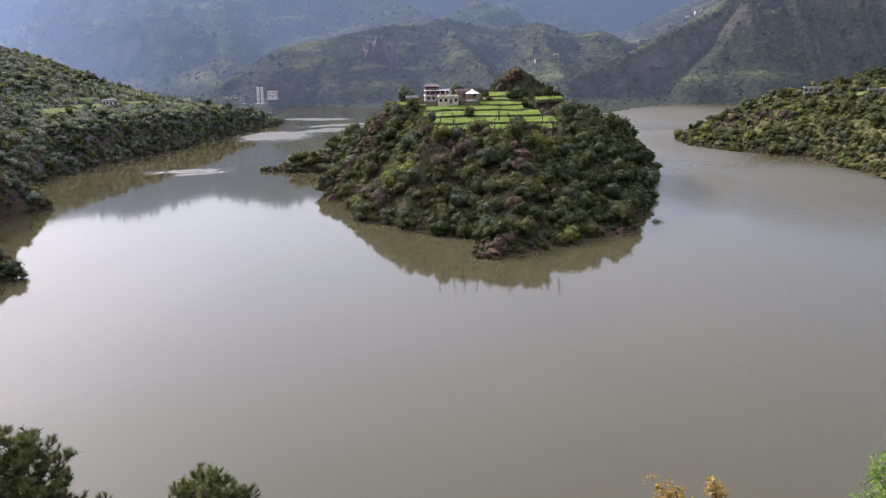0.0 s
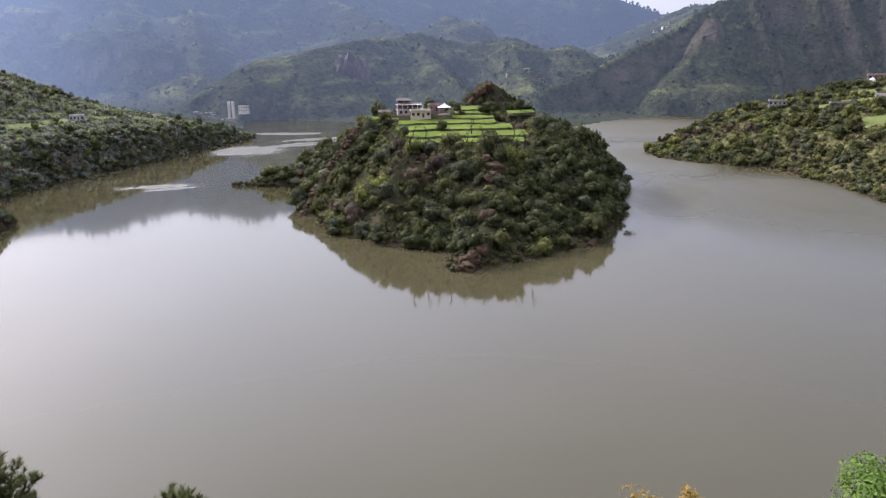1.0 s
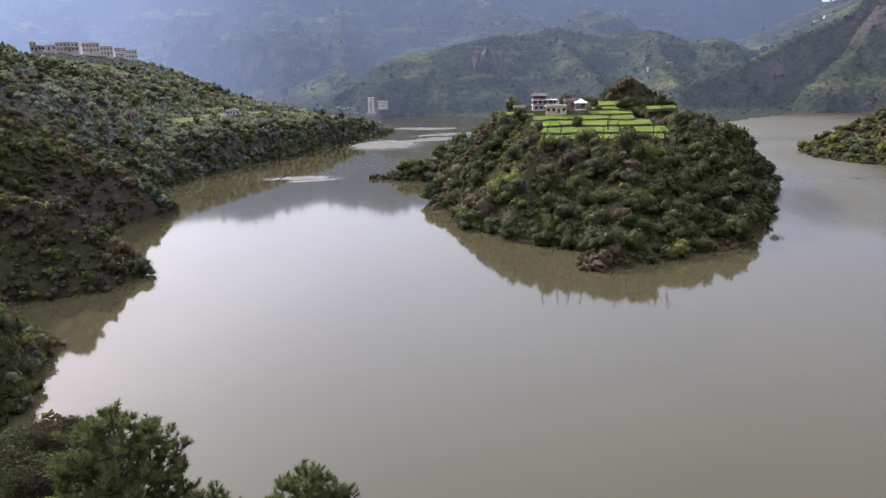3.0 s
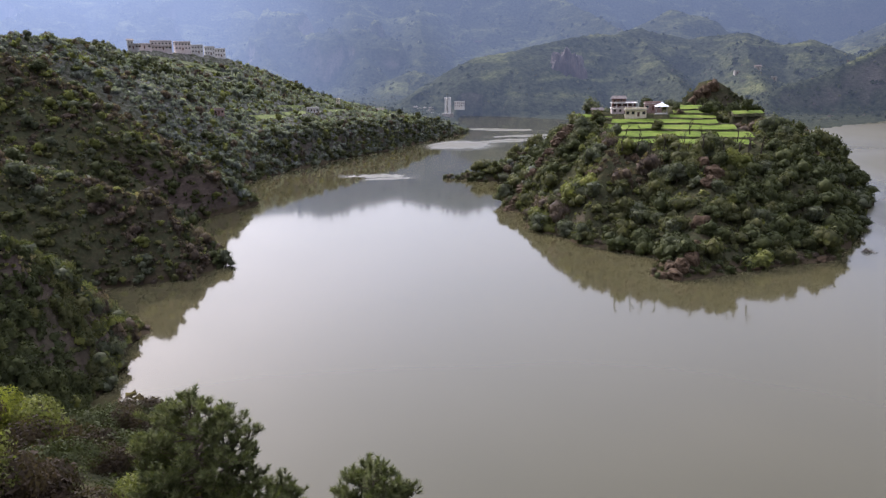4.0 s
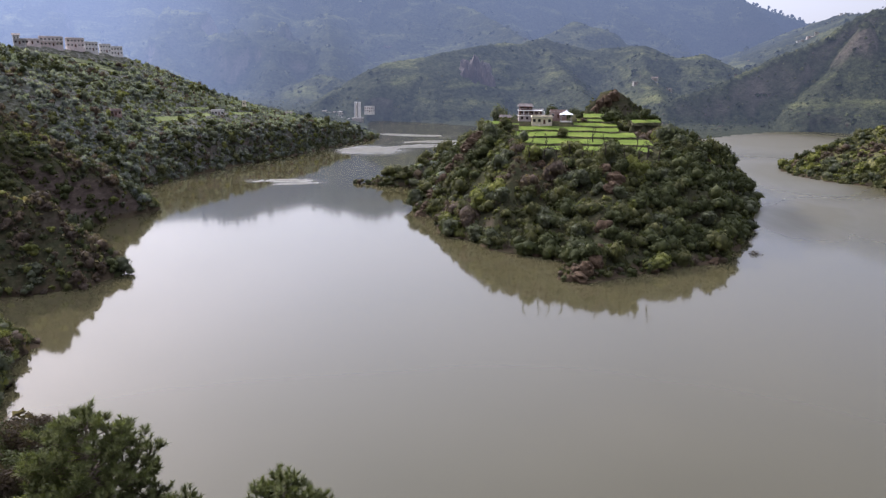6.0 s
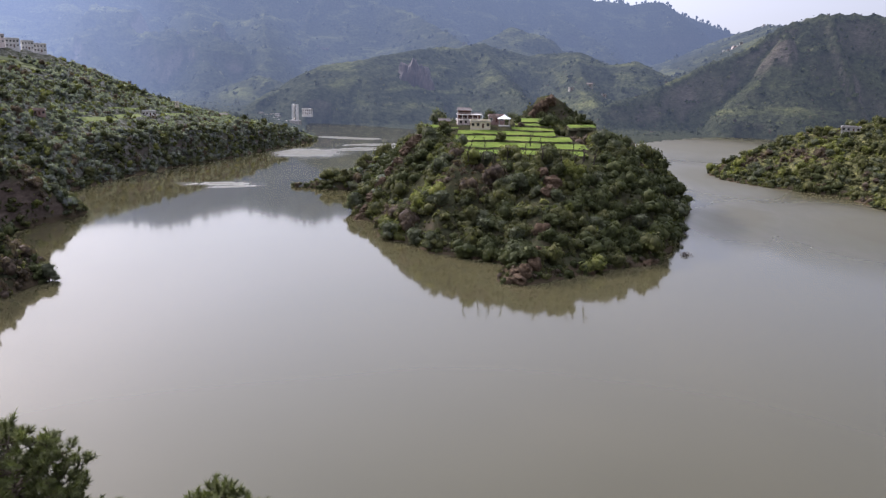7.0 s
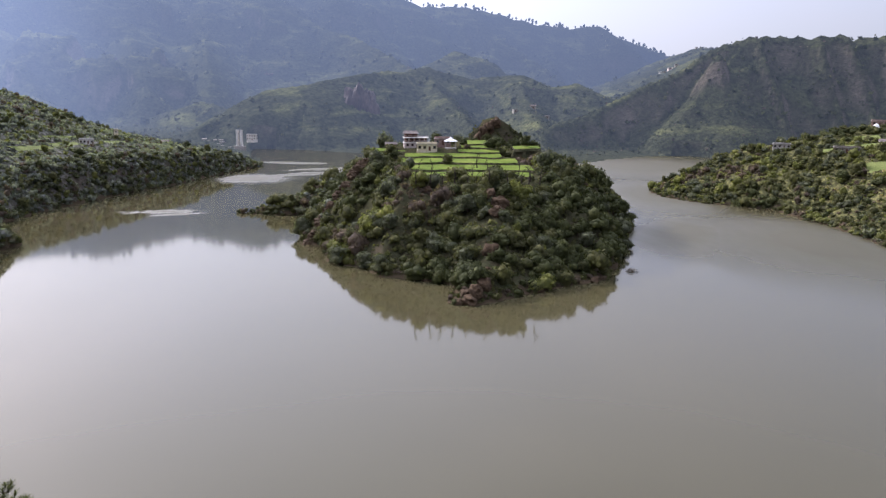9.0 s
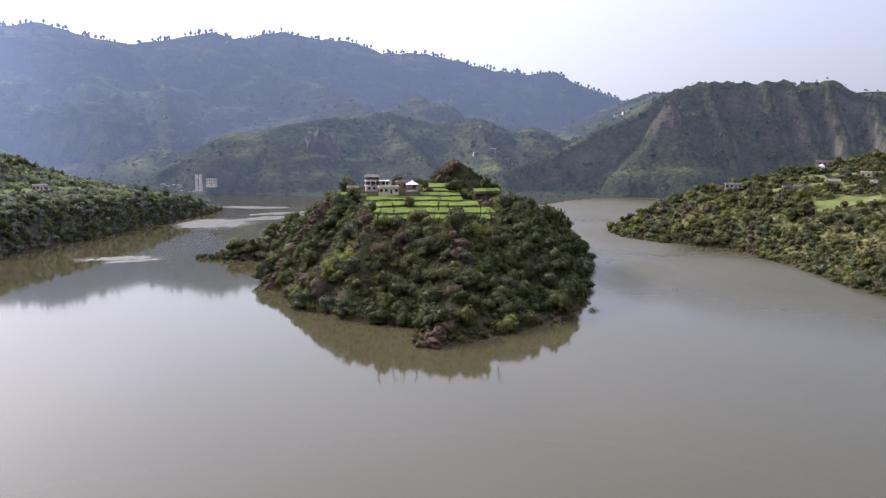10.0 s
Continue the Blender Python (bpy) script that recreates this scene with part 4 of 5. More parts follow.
ls = np.vstack([ls, spots_in(rng, 5200, -165, -60, 55, 140, on_left, (1.4, 3.0), (4, 3, 1, 1, 6))])
scatter("hillside_scrub", "dry brown and olive scrub on the steep hillside", ls, SCRUB_SHAPES, LEAF_LIST, 4, category="scrub")

on_right = lambda x, y: off_fields(x, y) & (np.arctan2(x, y) < 0.74) & (x > 140)
rb = spots_in(rng, 5200, 150, 440, 240, 600, lambda x, y: on_right(x, y) & (fractal(x, y, 40, 3) > -0.2), (4.2, 9.0), (2.4, 5.0, 1.6, 2.6, 1.2))
open_slope = (rb[:, 1] < 400) & (rb[:, 0] > 212)
rb = rb[~(open_slope & (rng.random(len(rb)) < 0.72))]  # tawny grass slope with few trees
scatter("sunny_bank_wood", "green and olive woodland on the sunlit bank", rb, MID_SHAPES, LEAF_LIST, 5, category="wood")
rs = spots_in(rng, 9500, 150, 380, 230, 540, on_right, (1.6, 3.8), (1, 5, 0.6, 4, 2.4))
tawny = (rs[:, 1] < 400) & (rs[:, 0] > 206) & (rng.random(len(rs)) < 0.6)
rs[tawny, 4] = rng.choice((1, 4, 4, 6), int(tawny.sum()))
scatter("sunny_bank_scrub", "yellow-green and tawny scrub on the sunlit bank", rs, SCRUB_SHAPES, LEAF_LIST, 6, category="scrub")


def shore_spots(line, inland, seed, gap=2.2, reach=3.2, wide=(1.5, 3.2), shares=(0.40, 0.2, 0.16, 0.02, 0.22)):
    """Bushes that crowd down to the water along a shore."""
    g, out = np.random.default_rng(seed), []
    for (x0, y0), (x1, y1) in zip(line, line[1:]):
        n = max(1, int(math.hypot(x1 - x0, y1 - y0) / gap))
        for k in range(n):
            s = (k + g.random()) / n
            x, y = x0 + (x1 - x0) * s, y0 + (y1 - y0) * s
            dx, dy = inland(x, y)
            d = 0.4 + reach * g.random()
            x, y = x + dx * d, y + dy * d
            z = max(float(ground_height(x, y)), 0.0)
            out.append((x, y, z, wide[0] + wide[1] * g.random() ** 1.5, g.choice(len(shares), p=shares)))
    return out


def towards(cx, cy):
    def way(x, y):
        d = math.hypot(cx - x, cy - y)
        return (cx - x) / d, (cy - y) / d
    return way


shore = shore_spots(ISLAND[:23], towards(30, 330), 51)
shore += shore_spots(LEFT_SHORE, lambda x, y: (-0.95, -0.3), 52)
shore += shore_spots(RIGHT_SHORE[:11], lambda x, y: (0.9, 0.2), 53)
scatter("shoreline_bushes", "dark and brown bushes crowding down to the waterline", shore, MID_SHAPES, LEAF_LIST, 9, category="bushes", sink=0.22)

slope_wood = shore_spots(LEFT_SHORE[16:], lambda x, y: (-0.97, -0.2), 54, 0.30, 24, (2.8, 3.4), (0.22, 0.16, 0.26, 0.02, 0.06, 0.28))
slope_wood += shore_spots(LEFT_SHORE[12:17], lambda x, y: (-0.93, -0.36), 56, 0.5, 24, (1.8, 2.6), (0.28, 0.30, 0.08, 0.06, 0.28))
slope_wood += shore_spots(RIGHT_SHORE[:10], lambda x, y: (0.93, 0.2), 55, 0.7, 26, (2.5, 4.0), (0.28, 0.32, 0.20, 0.06, 0.14))
scatter("waterside_wood", "dense grey-green and olive wood on the slope above the water", slope_wood, MID_SHAPES, LEAF_LIST, 10, category="wood")


def far_spots(n, seed):
    g = np.random.default_rng(seed)
    u = -0.86 + 1.66 * g.random(n)
    r = 640 * (2900 / 640) ** (g.random(n) ** 0.9)
    x, y = r * np.sin(u), r * np.cos(u)
    z = ground_height(x, y)
    ok = (z > 1.5) & (fractal(x, y, 90, 4) > -0.2) & off_fields(x, y) & (y > 480)
    x, y, z, r = x[ok], y[ok], z[ok], r[ok]
    k = np.searchsorted([0.62, 0.93], np.clip(fractal(x, y, 160, 3) * 1.5 + 0.5 + 0.3 * (g.random(len(x)) - 0.5), 0, 0.999))
    return np.stack([x, y, z, (5 + 8 * g.random(len(x)) ** 2) * np.clip(r / 1100, 0.8, 1.7), k], 1)


def ridge_spots(n, seed):
    g = np.random.default_rng(seed)
    u, r = 0.05 + 0.72 * g.random(n), 650 + 480 * g.random(n)
    x, y = r * np.sin(u), r * np.cos(u)
    z = ground_height(x, y)
    ok = (z > 1.5) & (fractal(x, y, 60, 4) > -0.16)
    x, y, z = x[ok], y[ok], z[ok]
    return np.stack([x, y, z, 2.4 + 2.8 * g.random(len(x)), g.choice(3, len(x), p=(0.6, 0.25, 0.15))], 1)


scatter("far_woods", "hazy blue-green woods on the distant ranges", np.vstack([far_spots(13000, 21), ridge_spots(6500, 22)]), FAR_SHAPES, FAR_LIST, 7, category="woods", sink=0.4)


# ---- buildings ----
M_PLASTER = surface("white_plaster", [(0.3, (0.48, 0.45, 0.41)), (0.6, (0.64, 0.61, 0.57))], 0.5, 0.85, 0.2, 0.01)
M_CREAM = surface("cream_plaster", [(0.3, (0.50, 0.42, 0.28)), (0.6, (0.66, 0.58, 0.42))], 0.5, 0.85, 0.2, 0.01)
M_PINK = surface("pinkish_plaster", [(0.3, (0.19, 0.12, 0.10)), (0.6, (0.30, 0.21, 0.18))], 0.5, 0.85, 0.2, 0.01)
M_PALE_PINK = surface("pale_pink_plaster", [(0.3, (0.46, 0.38, 0.35)), (0.6, (0.60, 0.52, 0.48))], 0.5, 0.85, 0.2, 0.01)
M_CONCRETE = surface("bare_concrete", [(0.3, (0.24, 0.22, 0.20)), (0.7, (0.40, 0.38, 0.35))], 0.6, 0.9, 0.3, 0.01)
M_SLATE = surface("slate_roof", [(0.3, (0.085, 0.070, 0.065)), (0.7, (0.17, 0.14, 0.125))], 0.8, 0.7, 0.4, 0.02)
M_SHEET = surface("white_sheet_roof", [(0.3, (0.62, 0.62, 0.62)), (0.7, (0.80, 0.80, 0.79))], 0.8, 0.45, 0.1, 0.01)
M_WOODWORK = surface("dark_woodwork", [(0.3, (0.06, 0.03, 0.022)), (0.7, (0.13, 0.065, 0.045))], 1.2, 0.7, 0.2, 0.01)
M_STONEWALL = surface("rubble_stone", [(0.3, (0.10, 0.085, 0.07)), (0.7, (0.27, 0.235, 0.20))], 1.4, 0.95, 0.7, 0.06)
M_ROCK = surface("brown_rock", [(0.3, (0.026, 0.017, 0.010)), (0.5, (0.055, 0.036, 0.021)), (0.7, (0.101, 0.069, 0.041))], 0.35, 0.95, 0.9, 0.25, stretch=(1, 1, 2.2))


def make_glass():
    m, n, l, p = material("window_glass")
    p.inputs["Base Color"].default_value = (0.02, 0.025, 0.03, 1)
    p.inputs["Roughness"].default_value = 0.08
    return m


M_GLASS = make_glass()


def window(parent, x, y, z, w, h, face, frame_mat):
    """A framed window on a wall: face -1 looks to -y, +1 to +y, -2 to -x, 2 to +x."""
    bm, pane = bmesh.new(), bmesh.new()
    t = 0.09
    for a0, a1, b0, b1 in ((-w / 2, -w / 2 + t, 0, h), (w / 2 - t, w / 2, 0, h), (-w / 2 + t, w / 2 - t, 0, t), (-w / 2 + t, w / 2 - t, h - t, h), (-t / 3, t / 3, t, h - t)):
        add_box(bm, a0, -0.06, b0, a1, 0.06, b1)
    add_box(pane, -w / 2 + t, -0.03, t, w / 2 - t, 0.02, h - t)
    turn = {-1: 0, 1: 180, -2: -90, 2: 90}[face]
    fr = part("window", bm, frame_mat, parent)
    fr.matrix_basis = pose(x, y, z, 0, 0, turn)
    part("pane", pane, M_GLASS, fr, "dark glass pane")
    return fr


def house(label, x, y, z, turn, w, d, storeys, bays, wall=None, roof="flat", trim=None, balcony=False, storey=3.0, name="house", group="houses", side_windows=True):
    wall, trim = wall or M_PLASTER, trim or M_WOODWORK
    h = storeys * storey
    t = root(name, pose(x, y, z, 0, 0, turn), label, "house" if name == "house" else name.replace("_", " "), group)
    bm = box(-w / 2, -d / 2, -3.0, w / 2, d / 2, h)
    part("wall", bm, wall, t)
    if roof == "flat":
        bm = bmesh.new()
        add_box(bm, -w / 2 - 0.45, -d / 2 - 0.45, h, w / 2 + 0.45, d / 2 + 0.45, h + 0.18)
        part("roof", bm, M_CONCRETE, t, "flat concrete roof slab")
        pw = bmesh.new()
        for a in ((-w / 2, -d / 2, w / 2, -d / 2 + 0.15), (-w / 2, d / 2 - 0.15, w / 2, d / 2), (-w / 2, -d / 2 + 0.15, -w / 2 + 0.15, d / 2 - 0.15), (w / 2 - 0.15, -d / 2 + 0.15, w / 2, d / 2 - 0.15)):
            add_box(pw, a[0], a[1], h + 0.184, a[2], a[3], h + 0.85)
        part("parapet", pw, wall, t)
    else:
        bm = bmesh.new()
        e, rise = 0.6, 0.32 * d
        ridge = 0 if roof == "pyramid" else (w / 2 + 0.5 if roof == "gable" else w / 2 - d / 2.6)
        c = [bm.verts.new(q) for q in ((-w / 2 - e, -d / 2 - e, h), (w / 2 + e, -d / 2 - e, h), (w / 2 + e, d / 2 + e, h), (-w / 2 - e, d / 2 + e, h))]
        a, b = bm.verts.new((-max(ridge, 0.05), 0, h + rise)), bm.verts.new((max(ridge, 0.05), 0, h + rise))
        for f in ((c[0], c[1], b, a), (c[2], c[3], a, b), (c[1], c[2], b), (c[3], c[0], a), (c[3], c[2], c[1], c[0])):
            bm.faces.new(f)
        part("roof", bm, M_SHEET if roof == "pyramid" else M_SLATE, t, "pitched roof")
    for s in range(storeys):
        bm = bmesh.new()
        if s:
            add_box(bm, -w / 2 - 0.06, -d / 2 - 0.06, s * storey - 0.14, w / 2 + 0.06, d / 2 + 0.06, s * storey + 0.04)
            part("floor_band", bm, trim if balcony else wall, t)
        else:
            bm.free()
        for i in range(bays):
            wx = -w / 2 + w * (i + 0.5) / bays
            if s == 0 and i == bays // 2:
                dr = part("door", box(-0.5, -0.05, 0, 0.5, 0.05, 2.1, 0.02), M_WOODWORK, t, "dark wooden door")
                dr.matrix_basis = pose(wx, -d / 2 - 0.03, 0.02)
            else:
                window(t, wx, -d / 2 - 0.03, s * storey + 0.95, min(1.3, w / bays * 0.55), 1.35, -1, trim)
        if side_windows:
            for side in (-1, 1):
                for k in (-0.22, 0.22):
                    window(t, side * (w / 2 + 0.03), d * k, s * storey + 0.95, 1.1, 1.35, side * 2, trim)
        if balcony and s:
            b = part("balcony", box(-w / 2 - 0.2, -1.3, -0.12, w / 2 + 0.2, 0, 0.0, 0.02), M_CONCRETE, t)
            b.matrix_basis = pose(0, -d / 2 - 0.07, s * storey)
            rail = bmesh.new()
            add_box(rail, -w / 2 - 0.2, -1.3, 0.95, w / 2 + 0.2, -1.22, 1.03)
            n = int(w / 0.45)
            for i in range(n + 1):
                q = -w / 2 - 0.17 + (w + 0.34) * i / n
                add_box(rail, q - 0.03, -1.28, 0.004, q + 0.03, -1.24, 0.95)
            part("railing", rail, M_PLASTER, b, "pale balcony railing")
            for i in range(bays + 1):
                q = -w / 2 + w * i / bays
                po = part("post", box(-0.11, -1.2, 0.004, 0.11, -0.98, storey - 0.14, 0.01), trim, b)
                po.matrix_basis = pose(q, 0, 0)
    return t


# the farmstead on the island
def farmhouse(x, y, z, turn):
    """Open verandas between pale slabs over a whitewashed ground floor, with a slate roof on part of the top."""
    t = root("farmhouse", pose(x, y, z, 0, 0, turn), "rambling three-storey farmhouse with dark open verandas between white slabs", "house", "island farmstead")
    part("wall", box(-6, -3, -3, 6, 4, 2.5, 0.03), M_PALE_PINK, t, "whitewashed ground floor")
    part("wall", box(-5.6, -0.6, 2.68, 5.2, 3.8, 4.9, 0.03), M_WOODWORK, t, "dark timber upper wall")
    part("wall", box(-5.6, 0.2, 5.08, 0.6, 3.6, 7.0, 0.03), M_WOODWORK, t, "dark timber upper wall")
    for x0, x1, y0, h in ((-6.5, 6.4, -3.7, 2.5), (-6.4, 5.8, -3.2, 4.9)):
        part("slab", box(x0, y0, h, x1, 4.3, h + 0.18, 0.03), M_PLASTER, t, "white concrete slab")
        for k in range(6):
            px = x0 + 0.3 + (x1 - x0 - 0.6) * k / 5
            if h < 4:
                part("post", box(px - 0.12, y0 + 0.15, h + 0.18, px + 0.12, y0 + 0.4, 4.9, 0.01), M_PLASTER, t)
        rail = bmesh.new()
        add_box(rail, x0 + 0.1, y0 + 0.05, h + 0.95, x1 - 0.1, y0 + 0.14, h + 1.05)
        n = int((x1 - x0) / 0.4)
        for k in range(n + 1):
            px = x0 + 0.15 + (x1 - x0 - 0.3) * k / n
            add_box(rail, px - 0.03, y0 + 0.07, h + 0.184, px + 0.03, y0 + 0.12, h + 0.95)
        part("railing", rail, M_PALE_PINK, t, "pale balcony railing")
    roof = bmesh.new()
    c = [roof.verts.new(q) for q in ((-6.4, -1.2, 6.9), (1.2, -1.2, 6.9), (1.2, 4.3, 6.9), (-6.4, 4.3, 6.9), (-5.6, 1.6, 8.2), (0.4, 1.6, 8.2))]
    for f in ((0, 1, 5, 4), (2, 3, 4, 5), (1, 2, 5), (3, 0, 4), (3, 2, 1, 0)):
        roof.faces.new([c[k] for k in f])
    part("roof", roof, M_SLATE, t, "low slate roof")
    for px in (-4.4, -2.0, 0.4, 2.8, 4.6):
        window(t, px, -3.03, 0.9, 1.1, 1.2, -1, M_WOODWORK)
        if px < 4:
            window(t, px, -0.63, 3.3, 1.0, 1.2, -1, M_WOODWORK)
    for px in (-4.2, -1.6):
        window(t, px, 0.17, 5.5, 1.0, 1.1, -1, M_WOODWORK)
    return t


farmhouse(-2.4, 351.5, 37.5, 5)
house("low cream flat-roofed house in front of the farmhouse", 2.8, 342.8, 36.8, 4, 9.5, 4.6, 1, 4, M_CREAM, "flat", group="island farmstead")
house("dark open flat-roofed block behind the farmhouse", 10.9, 357, 38.8, 0, 8, 6, 1, 3, M_PINK, "flat", M_PLASTER, group="island farmstead")
house("small shed with a pinkish wall at the edge of the field", -14.6, 346, 36.4, 12, 4.6, 3.6, 1, 2, M_PINK, "gable", group="island farmstead")


def pavilion(x, y, z):
    t = root("pavilion", pose(x, y, z), "small pavilion with a white pyramid roof on posts", "pavilion")
    for sx in (-1, 1):
        for sy in (-1, 1):
            p = part("post", box(-0.15, -0.15, -1.5, 0.15, 0.15, 3.2, 0.02), M_CONCRETE, t)
            p.matrix_basis = pose(sx * 2.4, sy * 2.4, 0)
    bm = bmesh.new()
    b = [bm.verts.new(q) for q in ((-3.2, -3.2, 3.2), (3.2, -3.2, 3.2), (3.2, 3.2, 3.2), (-3.2, 3.2, 3.2))]
    m = [bm.verts.new((q.co.x * 0.35, q.co.y * 0.35, 4.2)) for q in b]
    top = bm.verts.new((0, 0, 5.2))
    for i in range(4):
        bm.faces.new((b[i], b[(i + 1) % 4], m[(i + 1) % 4], m[i]))
        bm.faces.new((m[i], m[(i + 1) % 4], top))
    bm.faces.new(b[::-1])
    part("roof", bm, M_SHEET, t, "white pyramid roof")
    part("deck", box(-2.8, -2.8, -1.4, 2.8, 2.8, 0.0, 0.03), M_CONCRETE, t)
    return t


pavilion(14.5, 347.8, 37.9)

# the village along the crest of the left ridge
for lab, hx, hy, tn, w, d, st, bays, wl_, rf in (
        ("long pinkish flat-roofed village building on the ridge", -300, 420, 40, 15, 7, 2, 6, M_PALE_PINK, "flat"),
        ("two-storey cream village building on the ridge", -293, 433, 42, 12, 8, 2, 5, M_PALE_PINK, "flat"),
        ("pale two-storey village building on the ridge", -288, 442, 40, 9, 7, 2, 4, M_PLASTER, "flat"),
        ("white two-storey village building on the ridge", -283.5, 450, 40, 8, 6, 2, 4, M_PLASTER, "flat"),
        ("white stepped village house at the end of the ridge", -280, 457, 40, 9, 6, 2, 4, M_PLASTER, "flat"),
        ("low concrete village house on the ridge", -306, 411, 40, 10, 6, 1, 3, M_PALE_PINK, "flat"),
        ("tall narrow white house on the ridge", -311, 404, 40, 4, 4, 2, 2, M_PLASTER, "gable"),
        ("unfinished concrete house behind the ridge terrace", -297, 440, 40, 8, 6, 2, 3, M_CONCRETE, "flat"),
        ("small grey house among trees on the ridge", -304, 398, 30, 7, 5, 1, 3, M_CONCRETE, "flat"),
        ("low white house among fields on the flat bank", -230, 497, 20, 13, 5, 1, 4, M_PLASTER, "flat"),
        ("small brown-roofed house among fields on the flat bank", -224, 630, 15, 9, 6, 1, 3, M_CONCRETE, "gable"),
        ("tall narrow pale house among trees", -236, 560, 15, 4, 4, 2, 1, M_CREAM, "flat"),
        ("small pinkish house on the slope", -248, 398, 35, 9, 5, 1, 3, M_PINK, "flat"),
        ("white flat-roofed house above the sunny bank", 349, 566, -30, 10, 8, 1, 3, M_PLASTER, "flat"),
        ("cream two-storey house above the sunny bank", 367, 541, -32, 12, 9, 2, 4, M_CREAM, "flat"),
        ("white two-storey house with a hipped roof above the sunny bank", 391, 563, -32, 10, 8, 2, 3, M_PLASTER, "hip"),
        ("grey concrete frame house above the sunny bank", 421, 580, -34, 10, 8, 1, 3, M_CONCRETE, "flat"),
        ("cream house with a flat roof below the village", 360, 552, -32, 9, 7, 1, 3, M_CREAM, "flat"),
        ("small cream farmhouse beside green fields", 287, 430, -28, 8, 5, 1, 3, M_CREAM, "gable"),
        ("long low stone barn beside green fields", 261, 428, -26, 14, 5, 1, 5, M_STONEWALL, "flat"),
        ("long low open-fronted barn among trees", 244, 474, -24, 11, 5, 1, 4, M_CONCRETE, "flat"),
        ("low cream house at the head of the fields", 315, 433, -34, 12, 6, 1, 4, M_CREAM, "flat"),
        ("pinkish low house beside the domed shrine", 316, 484, -30, 10, 6, 1, 3, M_PINK, "flat"),
        ("stone farmhouse at the foot of the fields", 300, 402, -34, 12, 6, 1, 3, M_STONEWALL, "gable")):
    if hx < -270:
        k = 1.12 + 0.0026 * (hx + 311)  # moved out along the sight lines to fit the ridge in the camera's view
        w, d, hx, hy = 0.98 * w, 0.98 * d, k * hx, k * hy
    if hx > 340 or -260 < hx < -220:
        w, d = 0.68 * w, 0.68 * d
    gz = float(ground_height(hx, hy))
    house(lab, hx, hy, gz + (1.4 if hx < -300 else 0.2), tn, w, d, st, bays, wl_, rf, M_PLASTER if st > 1 else None, st == 3 or "pinkish" in lab and st == 2, group="village houses")


def shrine(x, y, z, turn):
    t = root("shrine", pose(x, y, z, 0, 0, turn) @ Matrix.Scale(0.7, 4), "small reddish shrine with a white dome", "shrine")
    part("wall", box(-3.2, -3.2, -2, 3.2, 3.2, 4.0, 0.05), M_PINK, t)
    part("cornice", box(-3.6, -3.6, 4.004, 3.6, 3.6, 4.4, 0.05), M_PLASTER, t)
    bm = bmesh.new()
    prof = [(2.6, 0), (2.75, 0.7), (2.6, 1.5), (2.0, 2.4), (1.1, 3.0), (0.25, 3.35), (0.12, 4.2)]
    rings = [[bm.verts.new((r * math.cos(a), r * math.sin(a), h)) for a in (2 * math.pi * k / 20 for k in range(20))] for r, h in prof]
    for a, b in zip(rings, rings[1:]):
        for k in range(20):
            bm.faces.new((a[k], a[(k + 1) % 20], b[(k + 1) % 20], b[k]))
    bm.faces.new(rings[-1])
    dm = part("dome", bm, M_SHEET, t, "white dome", True)
    dm.matrix_basis = pose(0, 0, 4.4)
    dr = part("door", box(-0.7, -0.06, 0, 0.7, 0.06, 2.3, 0.02), M_WOODWORK, t)
    dr.matrix_basis = pose(0, -3.23, 0)
    return t


shrine(308, 475, float(ground_height(308, 475)) + 0.1, -30)


def intake_tower(x, y, z):
    t = root("intake_tower", pose(x, y, z, 0, 0, -10), "white twin-shafted intake tower standing at the far shore", "tower")
    for sx in (-1, 1):
        p = part("shaft", box(-1.2, -1.6, -6, 1.2, 1.6, 19, 0.1), M_PLASTER, t)
        p.matrix_basis = pose(sx * 2.4, 0, 0)
    for h in (4.5, 9.5, 14.5):
        b = part("cross_beam", box(-1.196, -1.2, -0.5, 1.196, 1.2, 0.5, 0.05), M_CONCRETE, t)
        b.matrix_basis = pose(0, 0, h)
    part("base", box(-6, -4, -8, 6, 4, 0.5, 0.2), M_CONCRETE, t, "pale concrete base")
    return t


intake_tower(-210.6, 834, 6.0)
house("white block on concrete legs beside the intake tower", -199, 846, 13.0, -10, 11, 6, 2, 4, M_PLASTER, "flat", M_CONCRETE, name="control_house", group="waterworks")
track = bmesh.new()
for i in range(14):
    s = i / 14
    tx, ty = -218 - 52 * s + 6 * math.sin(i), 842 + 50 * s
    zt = float(ground_height(tx, ty))
    add_box(track, tx - 3.2, ty - 2, zt - 2.0, tx + 3.2, ty + 2, zt + 0.1)
tagged(link("access_track", track, M_CONCRETE), "pale concrete access track up the far shore", "track", kind="structure")

# specks of far villages on the ranges
VILLAGES = [(-15, 1205, 3), (146, 1010, 3), (327, 1616, 5), (507, 1524, 6), (640, 1660, 4), (430, 1560, 3)]
vr = random.Random(8)
for vx, vy, vn in VILLAGES:
    for _ in range(vn):
        hx, hy = vx + vr.uniform(-30, 30), vy + vr.uniform(-16, 16)
        house("small pale hill-village house on the distant slope", hx, hy, float(ground_height(hx, hy)) + 0.5, vr.uniform(-20, 20), vr.uniform(5, 8), 5, vr.choice((1, 1, 1, 2)), 1,
              vr.choice((M_CONCRETE, M_PALE_PINK, M_CONCRETE, M_PLASTER)), vr.choice(("flat", "flat", "gable")), group="far village houses", side_windows=False)


